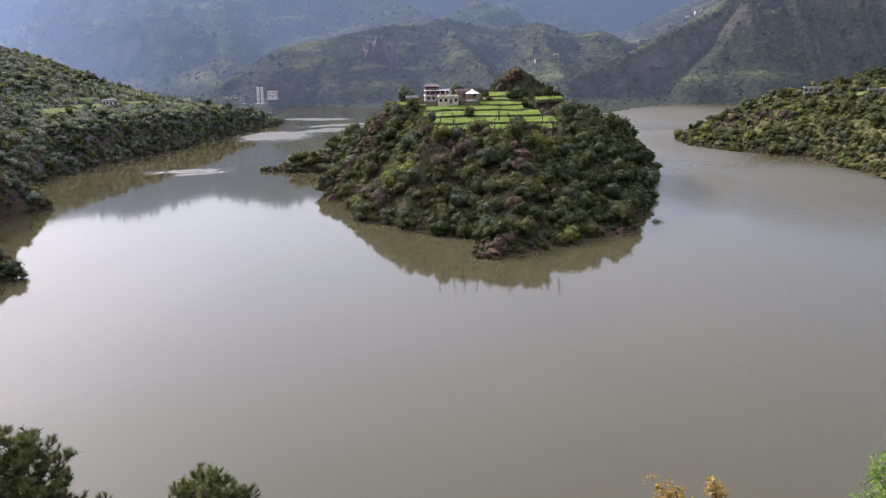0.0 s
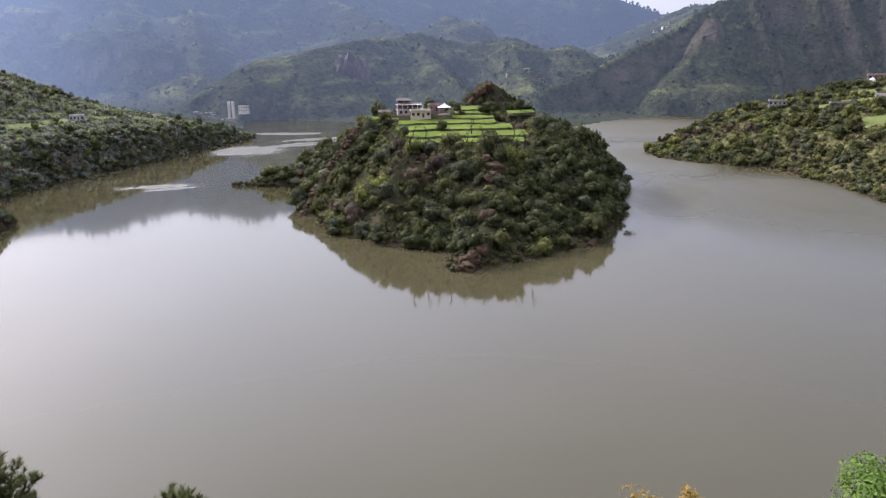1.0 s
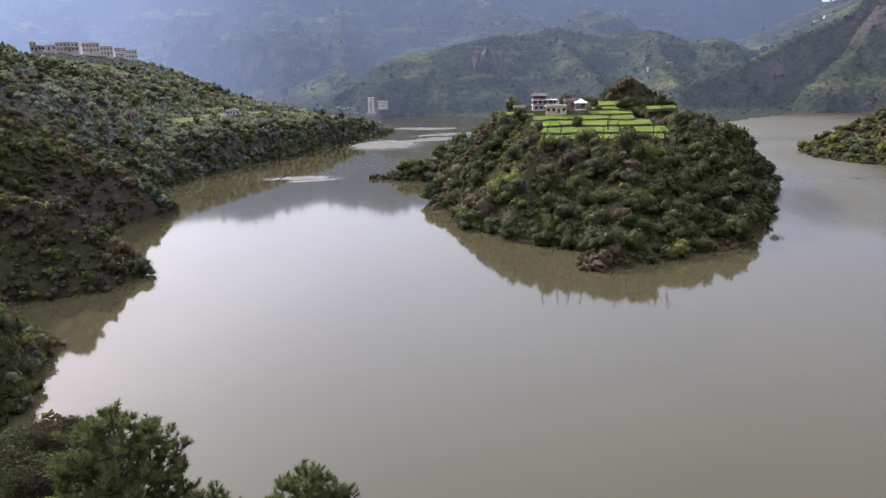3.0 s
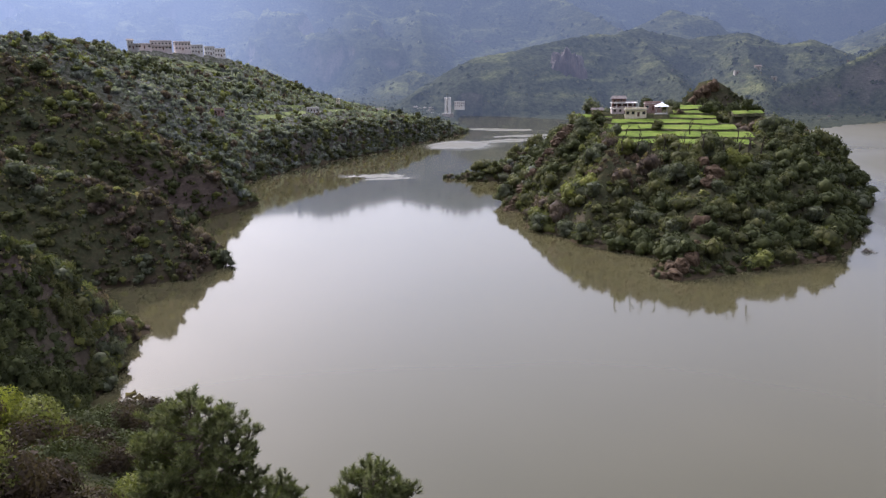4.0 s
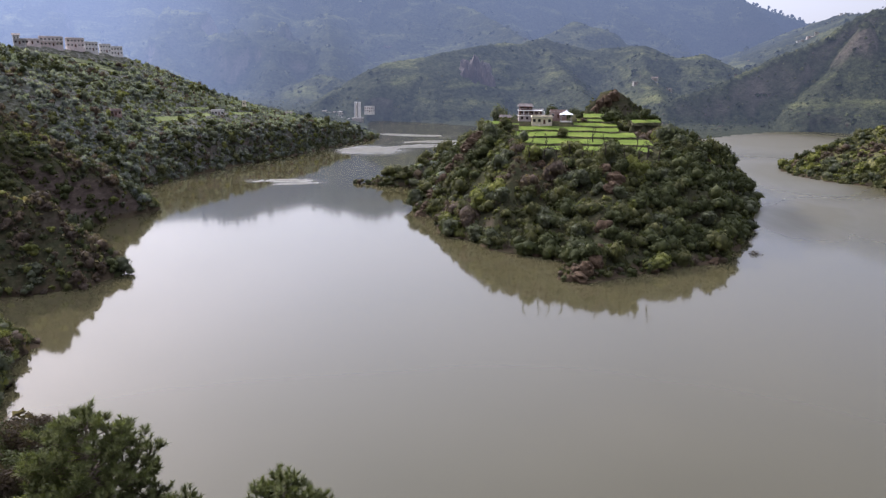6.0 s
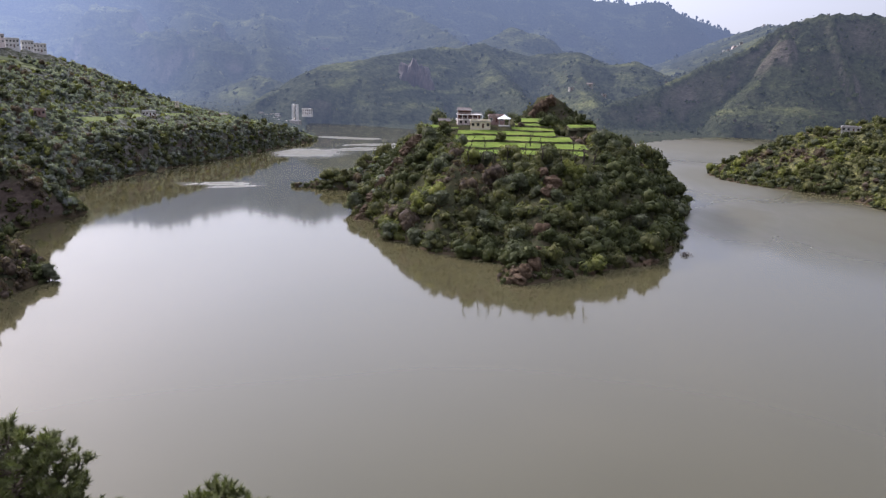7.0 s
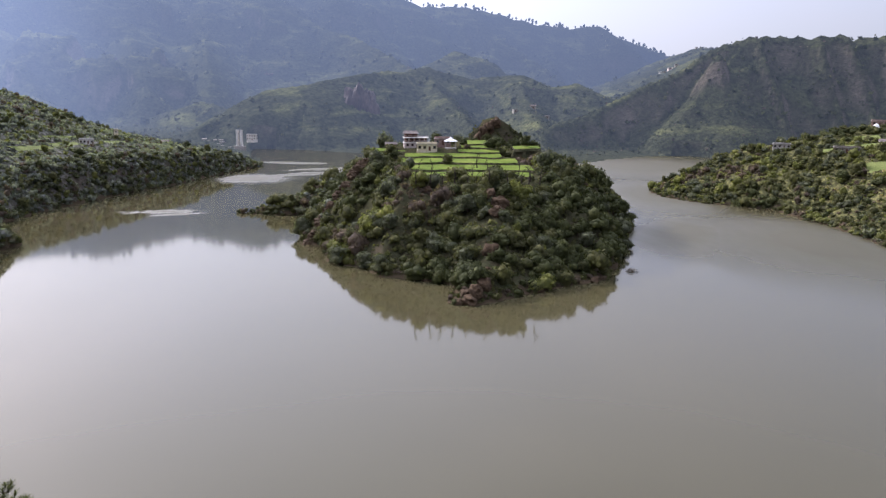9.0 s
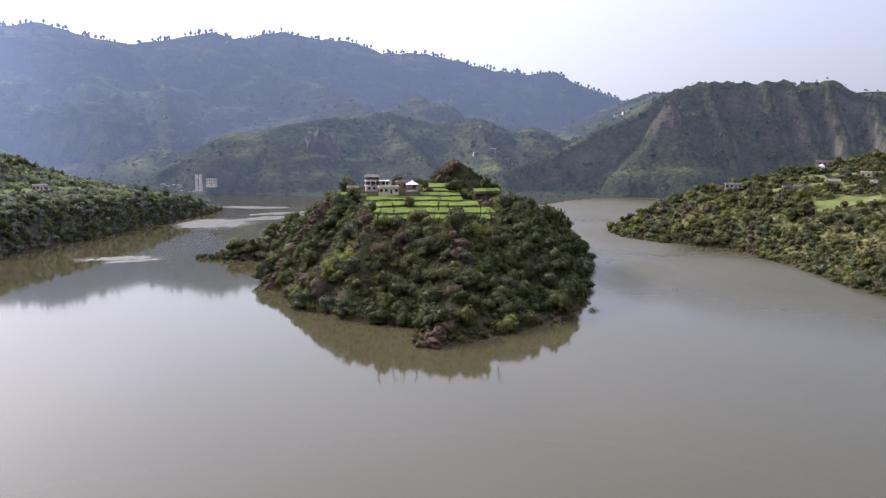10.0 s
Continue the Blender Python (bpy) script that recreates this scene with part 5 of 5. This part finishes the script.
# ---- single trees ----
def mesh_of(name, pts, tris, mat):
    me = bpy.data.meshes.new(name)
    me.from_pydata(pts.tolist(), [], tris.tolist())
    me.materials.append(mat)
    return me


def broadleaf(name, seed, width, height, mat, label, leaves=500, leaf=0.5, trunk=None, lobes=11, low=0.35, hearts=0.62):
    """A tree with a tapered trunk, forking limbs and a lobed, uneven crown."""
    rng = np.random.default_rng(seed)
    t = new(name)
    lob = make_lobes(rng, width, height, lobes, low)
    bm = bmesh.new()
    r0 = trunk or width * 0.035
    fork = height * 0.3
    tube(bm, [(0, 0, -1.2), (rng.normal() * 0.1, rng.normal() * 0.1, fork * 0.5), (rng.normal() * 0.25, rng.normal() * 0.25, fork)], [r0 * 1.25, r0, r0 * 0.8], 7)
    for x, y, z, r in lob[:7]:
        tube(bm, [(0, 0, fork * 0.85), (x * 0.45, y * 0.45, fork + (z - fork) * 0.5), (x * 0.9, y * 0.9, z)], [r0 * 0.55, r0 * 0.35, r0 * 0.14], 5)
    part("trunk", bm, M_BARK, t, smooth=True)
    p, q = clump(rng, lob, leaves, leaf, 0.85, hearts)
    crown = new("crown", mesh_of("crown", p, q, mat))
    crown.parent = t
    return tagged(t, label, "tree" if name != "bush" else "bush")


PROTOS = [
    broadleaf("tree", 101, 8.5, 8.5, LEAVES["dark_green"], "dark green broadleaf tree with a dense rounded crown"),
    broadleaf("tree", 102, 6.5, 7.0, LEAVES["grey_green"], "grey-green broadleaf tree with an uneven crown"),
    broadleaf("tree", 103, 7.0, 7.5, LEAVES["olive"], "olive green broadleaf tree with a spreading crown"),
    broadleaf("tree", 104, 5.5, 6.5, LEAVES["yellow_green"], "yellow-green broadleaf tree in new leaf", 520),
    broadleaf("tree", 105, 6.0, 8.0, LEAVES["dark_green"], "tall dark green broadleaf tree on the slope"),
    broadleaf("bush", 106, 4.2, 3.2, LEAVES["dry_brown"], "leafless brown bush of fine twigs", 600, 0.3, low=0.2),
    broadleaf("tree", 107, 9.0, 7.5, LEAVES["grey_green"], "wide grey-green tree by the water", 800),
]


def plant(k, x, y, size=1.0, turn=None, group="", label="", z=None):
    h = float(ground_height(x, y)) if z is None else z
    ob = copy_thing(PROTOS[k], pose(x, y, h, 0, 0, random.uniform(0, 360) if turn is None else turn) @ Matrix.Diagonal((size, size, size * random.uniform(0.9, 1.1), 1)))
    if group:
        ob["group"] = group
    if label:
        ob["label"] = label
    return ob


random.seed(31)
# those that stand out on the island
for k, x, y, s, lab in ((0, 35.9, 347.8, 1.15, "large dark green tree standing alone at the terraced field"), (0, 30.2, 283.5, 1.05, "dark green tree at the lower edge of the terraced field"),
                        (2, 12.3, 320.4, 0.85, "light olive tree standing in the terraced field"), (3, 37.8, 266.8, 1.5, "yellow-green tree on the rocky spur"), (1, 15, 231, 1.1, "grey-green tree on the rocky tip"),
                        (1, -19.8, 251.7, 1.15, ""), (1, -30.5, 257.5, 1.2, ""), (6, -14, 243, 0.8, ""), (1, 5, 245.8, 1.0, ""), (2, -26.2, 267.4, 1.1, ""), (1, -11.8, 257.5, 1.1, ""), (2, 2, 250.2, 0.9, ""),
                        (0, 94.1, 360.8, 1.2, ""), (4, 100.9, 360.8, 1.0, ""), (0, 98, 341.4, 1.1, ""), (4, 89.2, 320.1, 1.1, ""), (0, 81.5, 291, 1.0, ""), (4, 92.1, 373.4, 1.2, ""), (2, 56.7, 332.6, 1.1, ""), (5, 52.9, 325.1, 2.0, ""),
                        (2, 62.4, 340.2, 1.4, ""), (5, 67.1, 332.6, 2.1, ""), (4, 52, 351.5, 1.0, ""), (4, 9.4, 376.1, 1.0, ""), (4, 7.6, 368.5, 1.3, ""), (2, -5.7, 366.7, 1.2, ""), (2, -14.2, 332.6, 1.0, ""),
                        (0, -12.3, 330.8, 0.7, ""), (4, 20.8, 351.5, 0.7, ""), (5, 22.7, 347.8, 1.0, ""), (3, 58.6, 366.7, 1.2, ""), (2, 62.4, 378, 1.1, "")):
    plant(k, x, y, s, group="island trees", label=lab)
count = 0
while count < 95:
    x, y = random.uniform(-60, 110), random.uniform(205, 395)
    if bool(on_island(np.array([x]), np.array([y]))[0]) and not bool(bare_ribs(np.array([x]), np.array([y]))[0]) and float(ground_height(x, y)) > 0.8:
        plant(random.choice((0, 1, 4, 1, 2, 6, 3, 5)), x, y, random.uniform(0.6, 1.05), group="island trees")
        count += 1
# along the spit
for i in range(14):
    s = i / 13
    plant(random.choice((0, 4, 5, 2)), -98 + 46 * s + random.uniform(-1, 1), 380 - 4 * s + random.uniform(-3, 1), 0.35 + 0.35 * s, group="island trees")
count = 0
while count < 60:
    x, y = random.uniform(165, 330), random.uniform(300, 520)
    z = float(ground_height(x, y))
    if z > 1 and math.atan2(x, y) < 0.7 and bool(off_fields(np.array([x]), np.array([y]))[0]):
        plant(random.choice((0, 0, 4, 2, 2, 3, 1)), x, y, random.uniform(0.7, 1.2), group="right bank trees")
        count += 1
count = 0
while count < 70:
    x, y = random.uniform(-290, -110), random.uniform(120, 640)
    z = float(ground_height(x, y))
    if z > 1 and math.atan2(x, y) > -0.9 and bool(off_fields(np.array([x]), np.array([y]))[0]):
        plant(random.choice((0, 4, 1, 2, 5, 2, 3)), x, y, random.uniform(0.55, 1.0), group="left bank trees")
        count += 1
plant(1, -170, 166, 1.3, label="grey-green tree standing tall on the spur", group="left bank trees")
plant(6, -121.5, 191.0, 0.7, group="left bank trees", label="grey-green tree leaning over the water", z=0.2)
plant(0, -124, 189, 0.5, group="left bank trees")
PROTOS.append(broadleaf("bush", 108, 5.0, 2.6, LEAVES["dry_brown"], "half-drowned leafless bush standing in the lake", 420, 0.22, 0.05, 12, 0.1, 0.05))
plant(7, 77.5, 248, 1.0, z=-0.9)


def bare_tree(seed):
    """A lopped, leafless field tree."""
    rng = random.Random(seed)
    t = new("bare_tree")
    bm = bmesh.new()

    def limb(p, d, length, r, depth):
        q = [p + d * length * k / 3 + Vector((rng.gauss(0, 0.06), rng.gauss(0, 0.06), 0)) * length * k / 3 for k in range(4)]
        tube(bm, q, [r, r * 0.85, r * 0.7, r * 0.5], 5)
        if depth:
            for _ in range(rng.choice((2, 3))):
                e = (d + Vector((rng.gauss(0, 0.6), rng.gauss(0, 0.6), rng.gauss(0.25, 0.25)))).normalized()
                limb(q[rng.choice((2, 3))], e, length * rng.uniform(0.5, 0.75), r * 0.5, depth - 1)

    limb(Vector((0, 0, -0.6)), Vector((0, 0, 1)), 2.2, 0.22, 3)
    part("trunk", bm, M_DARK_BARK, t)
    return tagged(t, "dark leafless lopped tree at the edge of the field", "tree", "bare field trees")


M_DARK_BARK = surface("dark_bark", [(0.3, (0.022, 0.017, 0.013)), (0.7, (0.05, 0.04, 0.03))], 2.0, 0.9, 0.6, 0.03)
BARE = [bare_tree(s) for s in (3, 4, 5)]
for i, (x, y) in enumerate(((-1.9, 272.5), (3.8, 274.3), (8.5, 270.8), (13.2, 273.4), (18, 271.6), (21.7, 275.2), (26.5, 272.5), (34, 274.3), (38.7, 271.6), (42.5, 275.2), (46.3, 272.5), (44.4, 284), (41.6, 298), (20.8, 284), (31.2, 296.3), (24.6, 310.4), (29.3, 307.7), (-0.9, 308.6), (4.7, 304.2))):
    z = field_level(np.array(x), np.array(y)) + 0.9
    copy_thing(BARE[i % 3], pose(x, y, float(z), 0, 0, random.uniform(0, 360)) @ Matrix.Scale(random.uniform(1.0, 1.6), 4))


# ---- rocks ----
def boulder(seed, rough=0.35):
    bm = bmesh.new()
    bmesh.ops.create_icosphere(bm, subdivisions=3, radius=1)
    off = Vector((seed * 7.1, seed * 3.3, 0))
    for v in bm.verts:
        n = noise.fractal(v.co * 1.3 + off, 1.0, 2.0, 4)
        c = noise.cell(v.co * 2.1 + off)
        v.co *= 1 + rough * n + 0.12 * c
    return bm


ROCKS = []
for s in range(5):
    ob = link("rock", boulder(s + 1), M_ROCK)
    tagged(ob, "brown weathered rock on the island slope", "rock", "island rocks")
    ROCKS.append(ob)


def rock(k, x, y, sx, sy, sz, sink=0.25, z=None):
    h = float(ground_height(x, y)) if z is None else z
    return copy_thing(ROCKS[k % 5], pose(x, y, h + sz * (0.5 - sink), random.uniform(-12, 12), random.uniform(-12, 12), random.uniform(0, 360)) @ Matrix.Diagonal((sx, sy, sz, 1)))


for i, (x, y, sx, sy, sz) in enumerate(((12, 206, 2.2, 1.8, 1.0), (15, 205, 2.6, 2.0, 1.6), (17, 208, 2.8, 2.2, 2.6), (20, 212, 2.6, 2.4, 2.6), (14, 209, 2.0, 2.0, 1.6), (21, 218, 2.4, 2.2, 2.4), (24, 230, 3, 2.4, 3.2), (27.7, 252.4, 3.4, 2.6, 2.6),
                                       (29.4, 259, 3, 2.6, 3), (26.3, 264, 2.6, 2.2, 2.4), (32.1, 393.1, 3.4, 3, 4.5), (35, 395, 3.4, 3, 4.5), (37.8, 396, 3.4, 3, 4), (41.6, 397.8, 3, 3, 3.5), (7.7, 272.2, 2.4, 2, 2), (2.9, 278.3, 2, 1.6, 1.8),
                                       (60, 234, 2.4, 1.6, 1.0), (38, 219, 2.4, 1.6, 1.2), (-30.6, 254.6, 2, 1.4, 1.0), (2, 234, 2, 1.5, 1.0), (9, 207, 2, 2, 1.2))):
    rock(i, x, y, sx, sy, sz, 0.35)
for i in range(30):  # the bare rib that runs down the island's flank
    s = i / 29
    rock(i, -49 + 25 * s + random.uniform(-1, 1), 295 + 29 * s + random.uniform(-1, 1), random.uniform(1.2, 2.4), random.uniform(1.4, 2.8), random.uniform(1.0, 2.2), 0.4)


# the bare brown cliff on the far hill
M_FAR_ROCK, _n, _l, _p = material("far_cliff")
_t = tex_noise(_n, _l, 0.12, 8, 0.7, stretch=(1, 1, 0.3))
add_haze_glow(_n, _l, _p, ramp(_n, _l, _t.outputs[0], [(0.3, (0.022, 0.016, 0.013)), (0.5, (0.058, 0.040, 0.032)), (0.7, (0.11, 0.078, 0.062))]).outputs[0])
_p.inputs["Roughness"].default_value = 1.0
bump(_n, _l, _p, _t.outputs[0], 0.8, 3.0)
cr = random.Random(12)
for cx, cy, wide, high, n in ((-83, 985, 40, 84, 4), (-196, 985, 16, 34, 3)):
    cliff = root("cliff", pose(cx, cy, float(ground_height(cx, cy)) - 16, -10, 0, 12), "bare brown cliff standing out of the wooded far hillside", "cliff")
    for k in range(n):  # a wall of weathered upright buttresses
        at_x = wide * ((k + 0.5) / n - 0.5)
        tall = high * (0.5 - 0.22 * abs(at_x) / wide + cr.uniform(-0.03, 0.03))
        pillar = boulder(k + 20, 0.3)
        for v in pillar.verts:
            v.co = Vector((v.co.x * wide * 0.26 + at_x, v.co.y * 13, v.co.z * tall))
        part("buttress", pillar, M_FAR_ROCK, cliff)


# ---- the pines and shrubs on the near bank ----
def needle_tuft(pts, c, d, length, count, rng):
    s = d.cross(Vector((0.2, 0.9, 0.3))).normalized()
    t = d.cross(s)
    for _ in range(count):
        a, k = rng.uniform(0, 6.283), rng.uniform(0.3, 2.6)
        e = (d + (s * math.cos(a) + t * math.sin(a)) * k).normalized()
        f = e.cross(d + Vector((0.01, 0.02, 0))).normalized() * 0.019
        p = c - d * length * rng.uniform(-0.1, 0.9)
        q = p + e * length * rng.uniform(0.7, 1.15)
        pts += [p - f, p + f, q]


def pine(x, y, height, crown, radius, seed, label, z=None, twigs=5, whorls=13):
    """A long-needled pine: rising limbs in whorls, forked into twigs that each end in a round brush of needles."""
    rng = random.Random(seed)
    base = float(ground_height(x, y)) if z is None else z
    t = root("pine_tree", pose(x, y, base), label, "tree", "near pines")
    wood, pts = bmesh.new(), []
    lean = Vector((rng.gauss(0, 0.02), rng.gauss(0, 0.02), 1))
    line = [Vector((0, 0, -1)) + lean * (height + 0.3) * k / 8 for k in range(9)]
    tube(wood, line, [0.2 - 0.022 * k for k in range(9)], 8)
    for w in range(whorls):
        s = (w + 0.3) / whorls
        hz = height - 0.55 - (crown - 0.55) * (1 - s)
        reach = radius * (1.0 - s ** 2.8) ** 0.6 * rng.uniform(0.72, 1.08) + 0.3
        n = 7 if s < 0.8 else 6
        a0 = rng.uniform(0, 6.28)
        for i in range(n):
            a = a0 + 6.283 * i / n + rng.gauss(0, 0.3)
            out = Vector((math.cos(a), math.sin(a), 0))
            ln = reach * rng.uniform(0.75, 1.06)
            pl = [lean * hz + out * ln * k / 4 + Vector((0, 0, ln * (0.22 * k / 4 + 0.16 * (k / 4) ** 2) - 0.2 * ln)) for k in range(5)]
            tube(wood, pl, [0.045 * ln / radius + 0.012, 0.03 * ln / radius + 0.01, 0.02, 0.016, 0.01], 4)
            for k in range(twigs + int(ln * 6)):
                f = 1 - 0.62 * rng.random() ** 1.6
                j = min(int(f * 4), 3)
                p = pl[j].lerp(pl[j + 1], f * 4 - j)
                side = Vector((rng.gauss(0, 1), rng.gauss(0, 1), rng.uniform(-0.1, 1.0))).normalized()
                d = (out * 0.4 + Vector((0, 0, 0.35)) + side * 0.9).normalized()
                e = p + d * rng.uniform(0.1, 0.42)
                tube(wood, [p, e], [0.011, 0.007], 3)
                needle_tuft(pts, e, (d + Vector((0, 0, 0.3))).normalized(), rng.uniform(0.2, 0.32), 34, rng)
    for k in range(6):
        needle_tuft(pts, lean * (height - 0.12 * k), Vector((rng.gauss(0, 0.25), rng.gauss(0, 0.25), 1)).normalized(), 0.25, 40, rng)
    part("trunk", wood, M_BARK, t)
    me = bpy.data.meshes.new("needles")
    me.from_pydata([tuple(p) for p in pts], [], [(i, i + 1, i + 2) for i in range(0, len(pts), 3)])
    me.materials.append(M_NEEDLE)
    ob = new("needles", me)
    ob.parent = t
    ob["label"] = "long olive-green needles in brushes"
    return t


pine(-15.9, 22.2, 11.3, 6.8, 2.75, 5, "long-needled pine rising from the near bank", z=36.6, whorls=21, twigs=5)
pine(-8.9, 22.6, 9.8, 4.6, 1.75, 6, "smaller long-needled pine on the near bank", z=35.9, whorls=12)
pine(-11.9, 21.2, 7.1, 2.8, 0.6, 9, "slender young pine on the near bank", z=38.3, whorls=6, twigs=3)


def near_shrub(x, y, width, height, mat, seed, label, leaves=1500, leaf=0.16, z=None):
    t = broadleaf("shrub", seed, width, height, mat, label, leaves, leaf, 0.05, 10, 0.25, 0.12)
    t["category"], t["group"] = "shrub", "near shrubs"
    t.matrix_basis = pose(x, y, float(ground_height(x, y)) if z is None else z)
    return t


near_shrub(7.5, 20.9, 1.6, 2.4, foliage("autumn_leaves", [(0.0, (0.16, 0.09, 0.02)), (0.6, (0.30, 0.19, 0.05)), (1.0, (0.42, 0.30, 0.10))]), 201, "thin shrub with dry golden leaves", 420, 0.09, z=44.3)
near_shrub(9.0, 20.4, 0.9, 1.9, bpy.data.materials["autumn_leaves"], 202, "spindly shrub with dry golden leaves", 150, 0.09, z=44.8)
near_shrub(12.95, 16.8, 3.2, 4.6, foliage("fresh_leaves", [(0.0, (0.06, 0.10, 0.02)), (0.6, (0.11, 0.17, 0.035)), (1.0, (0.19, 0.25, 0.06))]), 203, "fresh green leafy shrub on the near bank", 5200, 0.085, z=45.2)
random.seed(77)
SHRUBS = []
M_TWIGS = foliage("brown_twigs", [(0.0, (0.022, 0.016, 0.011)), (0.6, (0.042, 0.030, 0.021)), (1.0, (0.078, 0.056, 0.038))])
M_FRESH = foliage("new_leaves", [(0.0, (0.08, 0.085, 0.014)), (0.6, (0.135, 0.135, 0.026)), (1.0, (0.21, 0.19, 0.045))], through_light=0.4)
for i, (k, lab, w, h) in enumerate((("dark_green", "dark green shrub on the near bank", 3.4, 2.6), ("olive", "olive green shrub on the near bank", 3.0, 2.4), ("fresh", "yellow-green shrub in new leaf on the near bank", 2.4, 2.6),
                                    ("twigs", "dark brown shrub of fine twigs on the near bank", 2.8, 2.0), ("yellow_green", "yellow-green leafy shrub on the near bank", 2.6, 3.2), ("dark_green", "low dark green shrub on the near bank", 3.8, 2.2))):
    SHRUBS.append(near_shrub(0, 0, w, h, {"fresh": M_FRESH, "twigs": M_TWIGS}.get(k) or LEAVES[k], 300 + i, lab, 2500, 0.095, 0))
count = 0
while count < 78:
    r, u = 24 + 48 * random.random() ** 1.3, random.uniform(-0.92, -0.48)
    x, y = r * math.sin(u), r * math.cos(u)
    if float(ground_height(x, y)) > 1 and r > 20 + 28 * max(0, u + 0.64) / 0.14:
        copy_thing(SHRUBS[(5, 3, 2, 3, 2, 4)[count % 6] if u < -0.72 and r < 50 else (0, 3, 2, 3, 5, 3)[count % 6]], pose(x, y, float(ground_height(x, y)) - 0.15, 0, 0, random.uniform(0, 360)) @ Matrix.Scale(random.uniform(0.7, 1.15) * (0.85 + r / 110), 4))
        count += 1
for i in range(24):  # the dark thicket on the knoll of the bank
    x, y = random.uniform(-43, -30), random.uniform(33, 50)
    copy_thing(SHRUBS[(3, 5, 3, 0, 3)[i % 5]], pose(x, y, float(ground_height(x, y)) - 0.2, 0, 0, random.uniform(0, 360)) @ Matrix.Scale(random.uniform(1.0, 1.45), 4))
for x, y, s in ((14, 212, 0.7), (18, 214, 0.8), (22, 216, 0.7), (20, 208, 0.45), (60, 398, 0.45), (66, 395, 0.6)):
    plant(random.choice((0, 2, 5, 1)), x, y, s, group="island trees")
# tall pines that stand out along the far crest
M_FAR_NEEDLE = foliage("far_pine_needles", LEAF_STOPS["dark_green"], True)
crest = new("crest_pine")
bm = bmesh.new()
tube(bm, [(0, 0, -4), (0.2, 0, 6), (0, 0.1, 13)], [1.1, 0.9, 0.5], 5)
part("trunk", bm, M_FAR_NEEDLE, crest)
pp, qq = clump(np.random.default_rng(3), [(0, 0, 12.5, 3.0), (1.6, 0.6, 10.5, 2.4), (-1.5, -0.4, 10.0, 2.2), (0.4, -1.0, 14.5, 2.0)], 60, 1.6, 0.8)
crown = new("crown", mesh_of("crown", pp, qq, M_FAR_NEEDLE))
crown.parent = crest
tagged(crest, "tall umbrella-topped pine on the distant crest", "tree", "crest pines")
for name in ("range_left", "range_far"):
    pts = RIDGES[name][0]
    for a, b in zip(pts, pts[1:]):
        for _ in range(int(math.dist(a[:2], b[:2]) / 9) if a[0] > -900 else 0):
            s = random.choice((0.2, 0.45, 0.75)) + random.gauss(0, 0.15)
            x, y = a[0] + (b[0] - a[0]) * s + random.gauss(0, 8), a[1] + (b[1] - a[1]) * s + random.gauss(0, 8)
            if abs(math.atan2(x, y)) < 0.8:
                copy_thing(crest, pose(x, y, float(ground_height(x, y)) - 7.5, 0, 0, random.uniform(0, 360)) @ Matrix.Scale(random.uniform(0.75, 1.3), 4))
for p in PROTOS + BARE + ROCKS + SHRUBS + [crest]:
    for o in (*p.children_recursive, p):
        bpy.data.objects.remove(o)
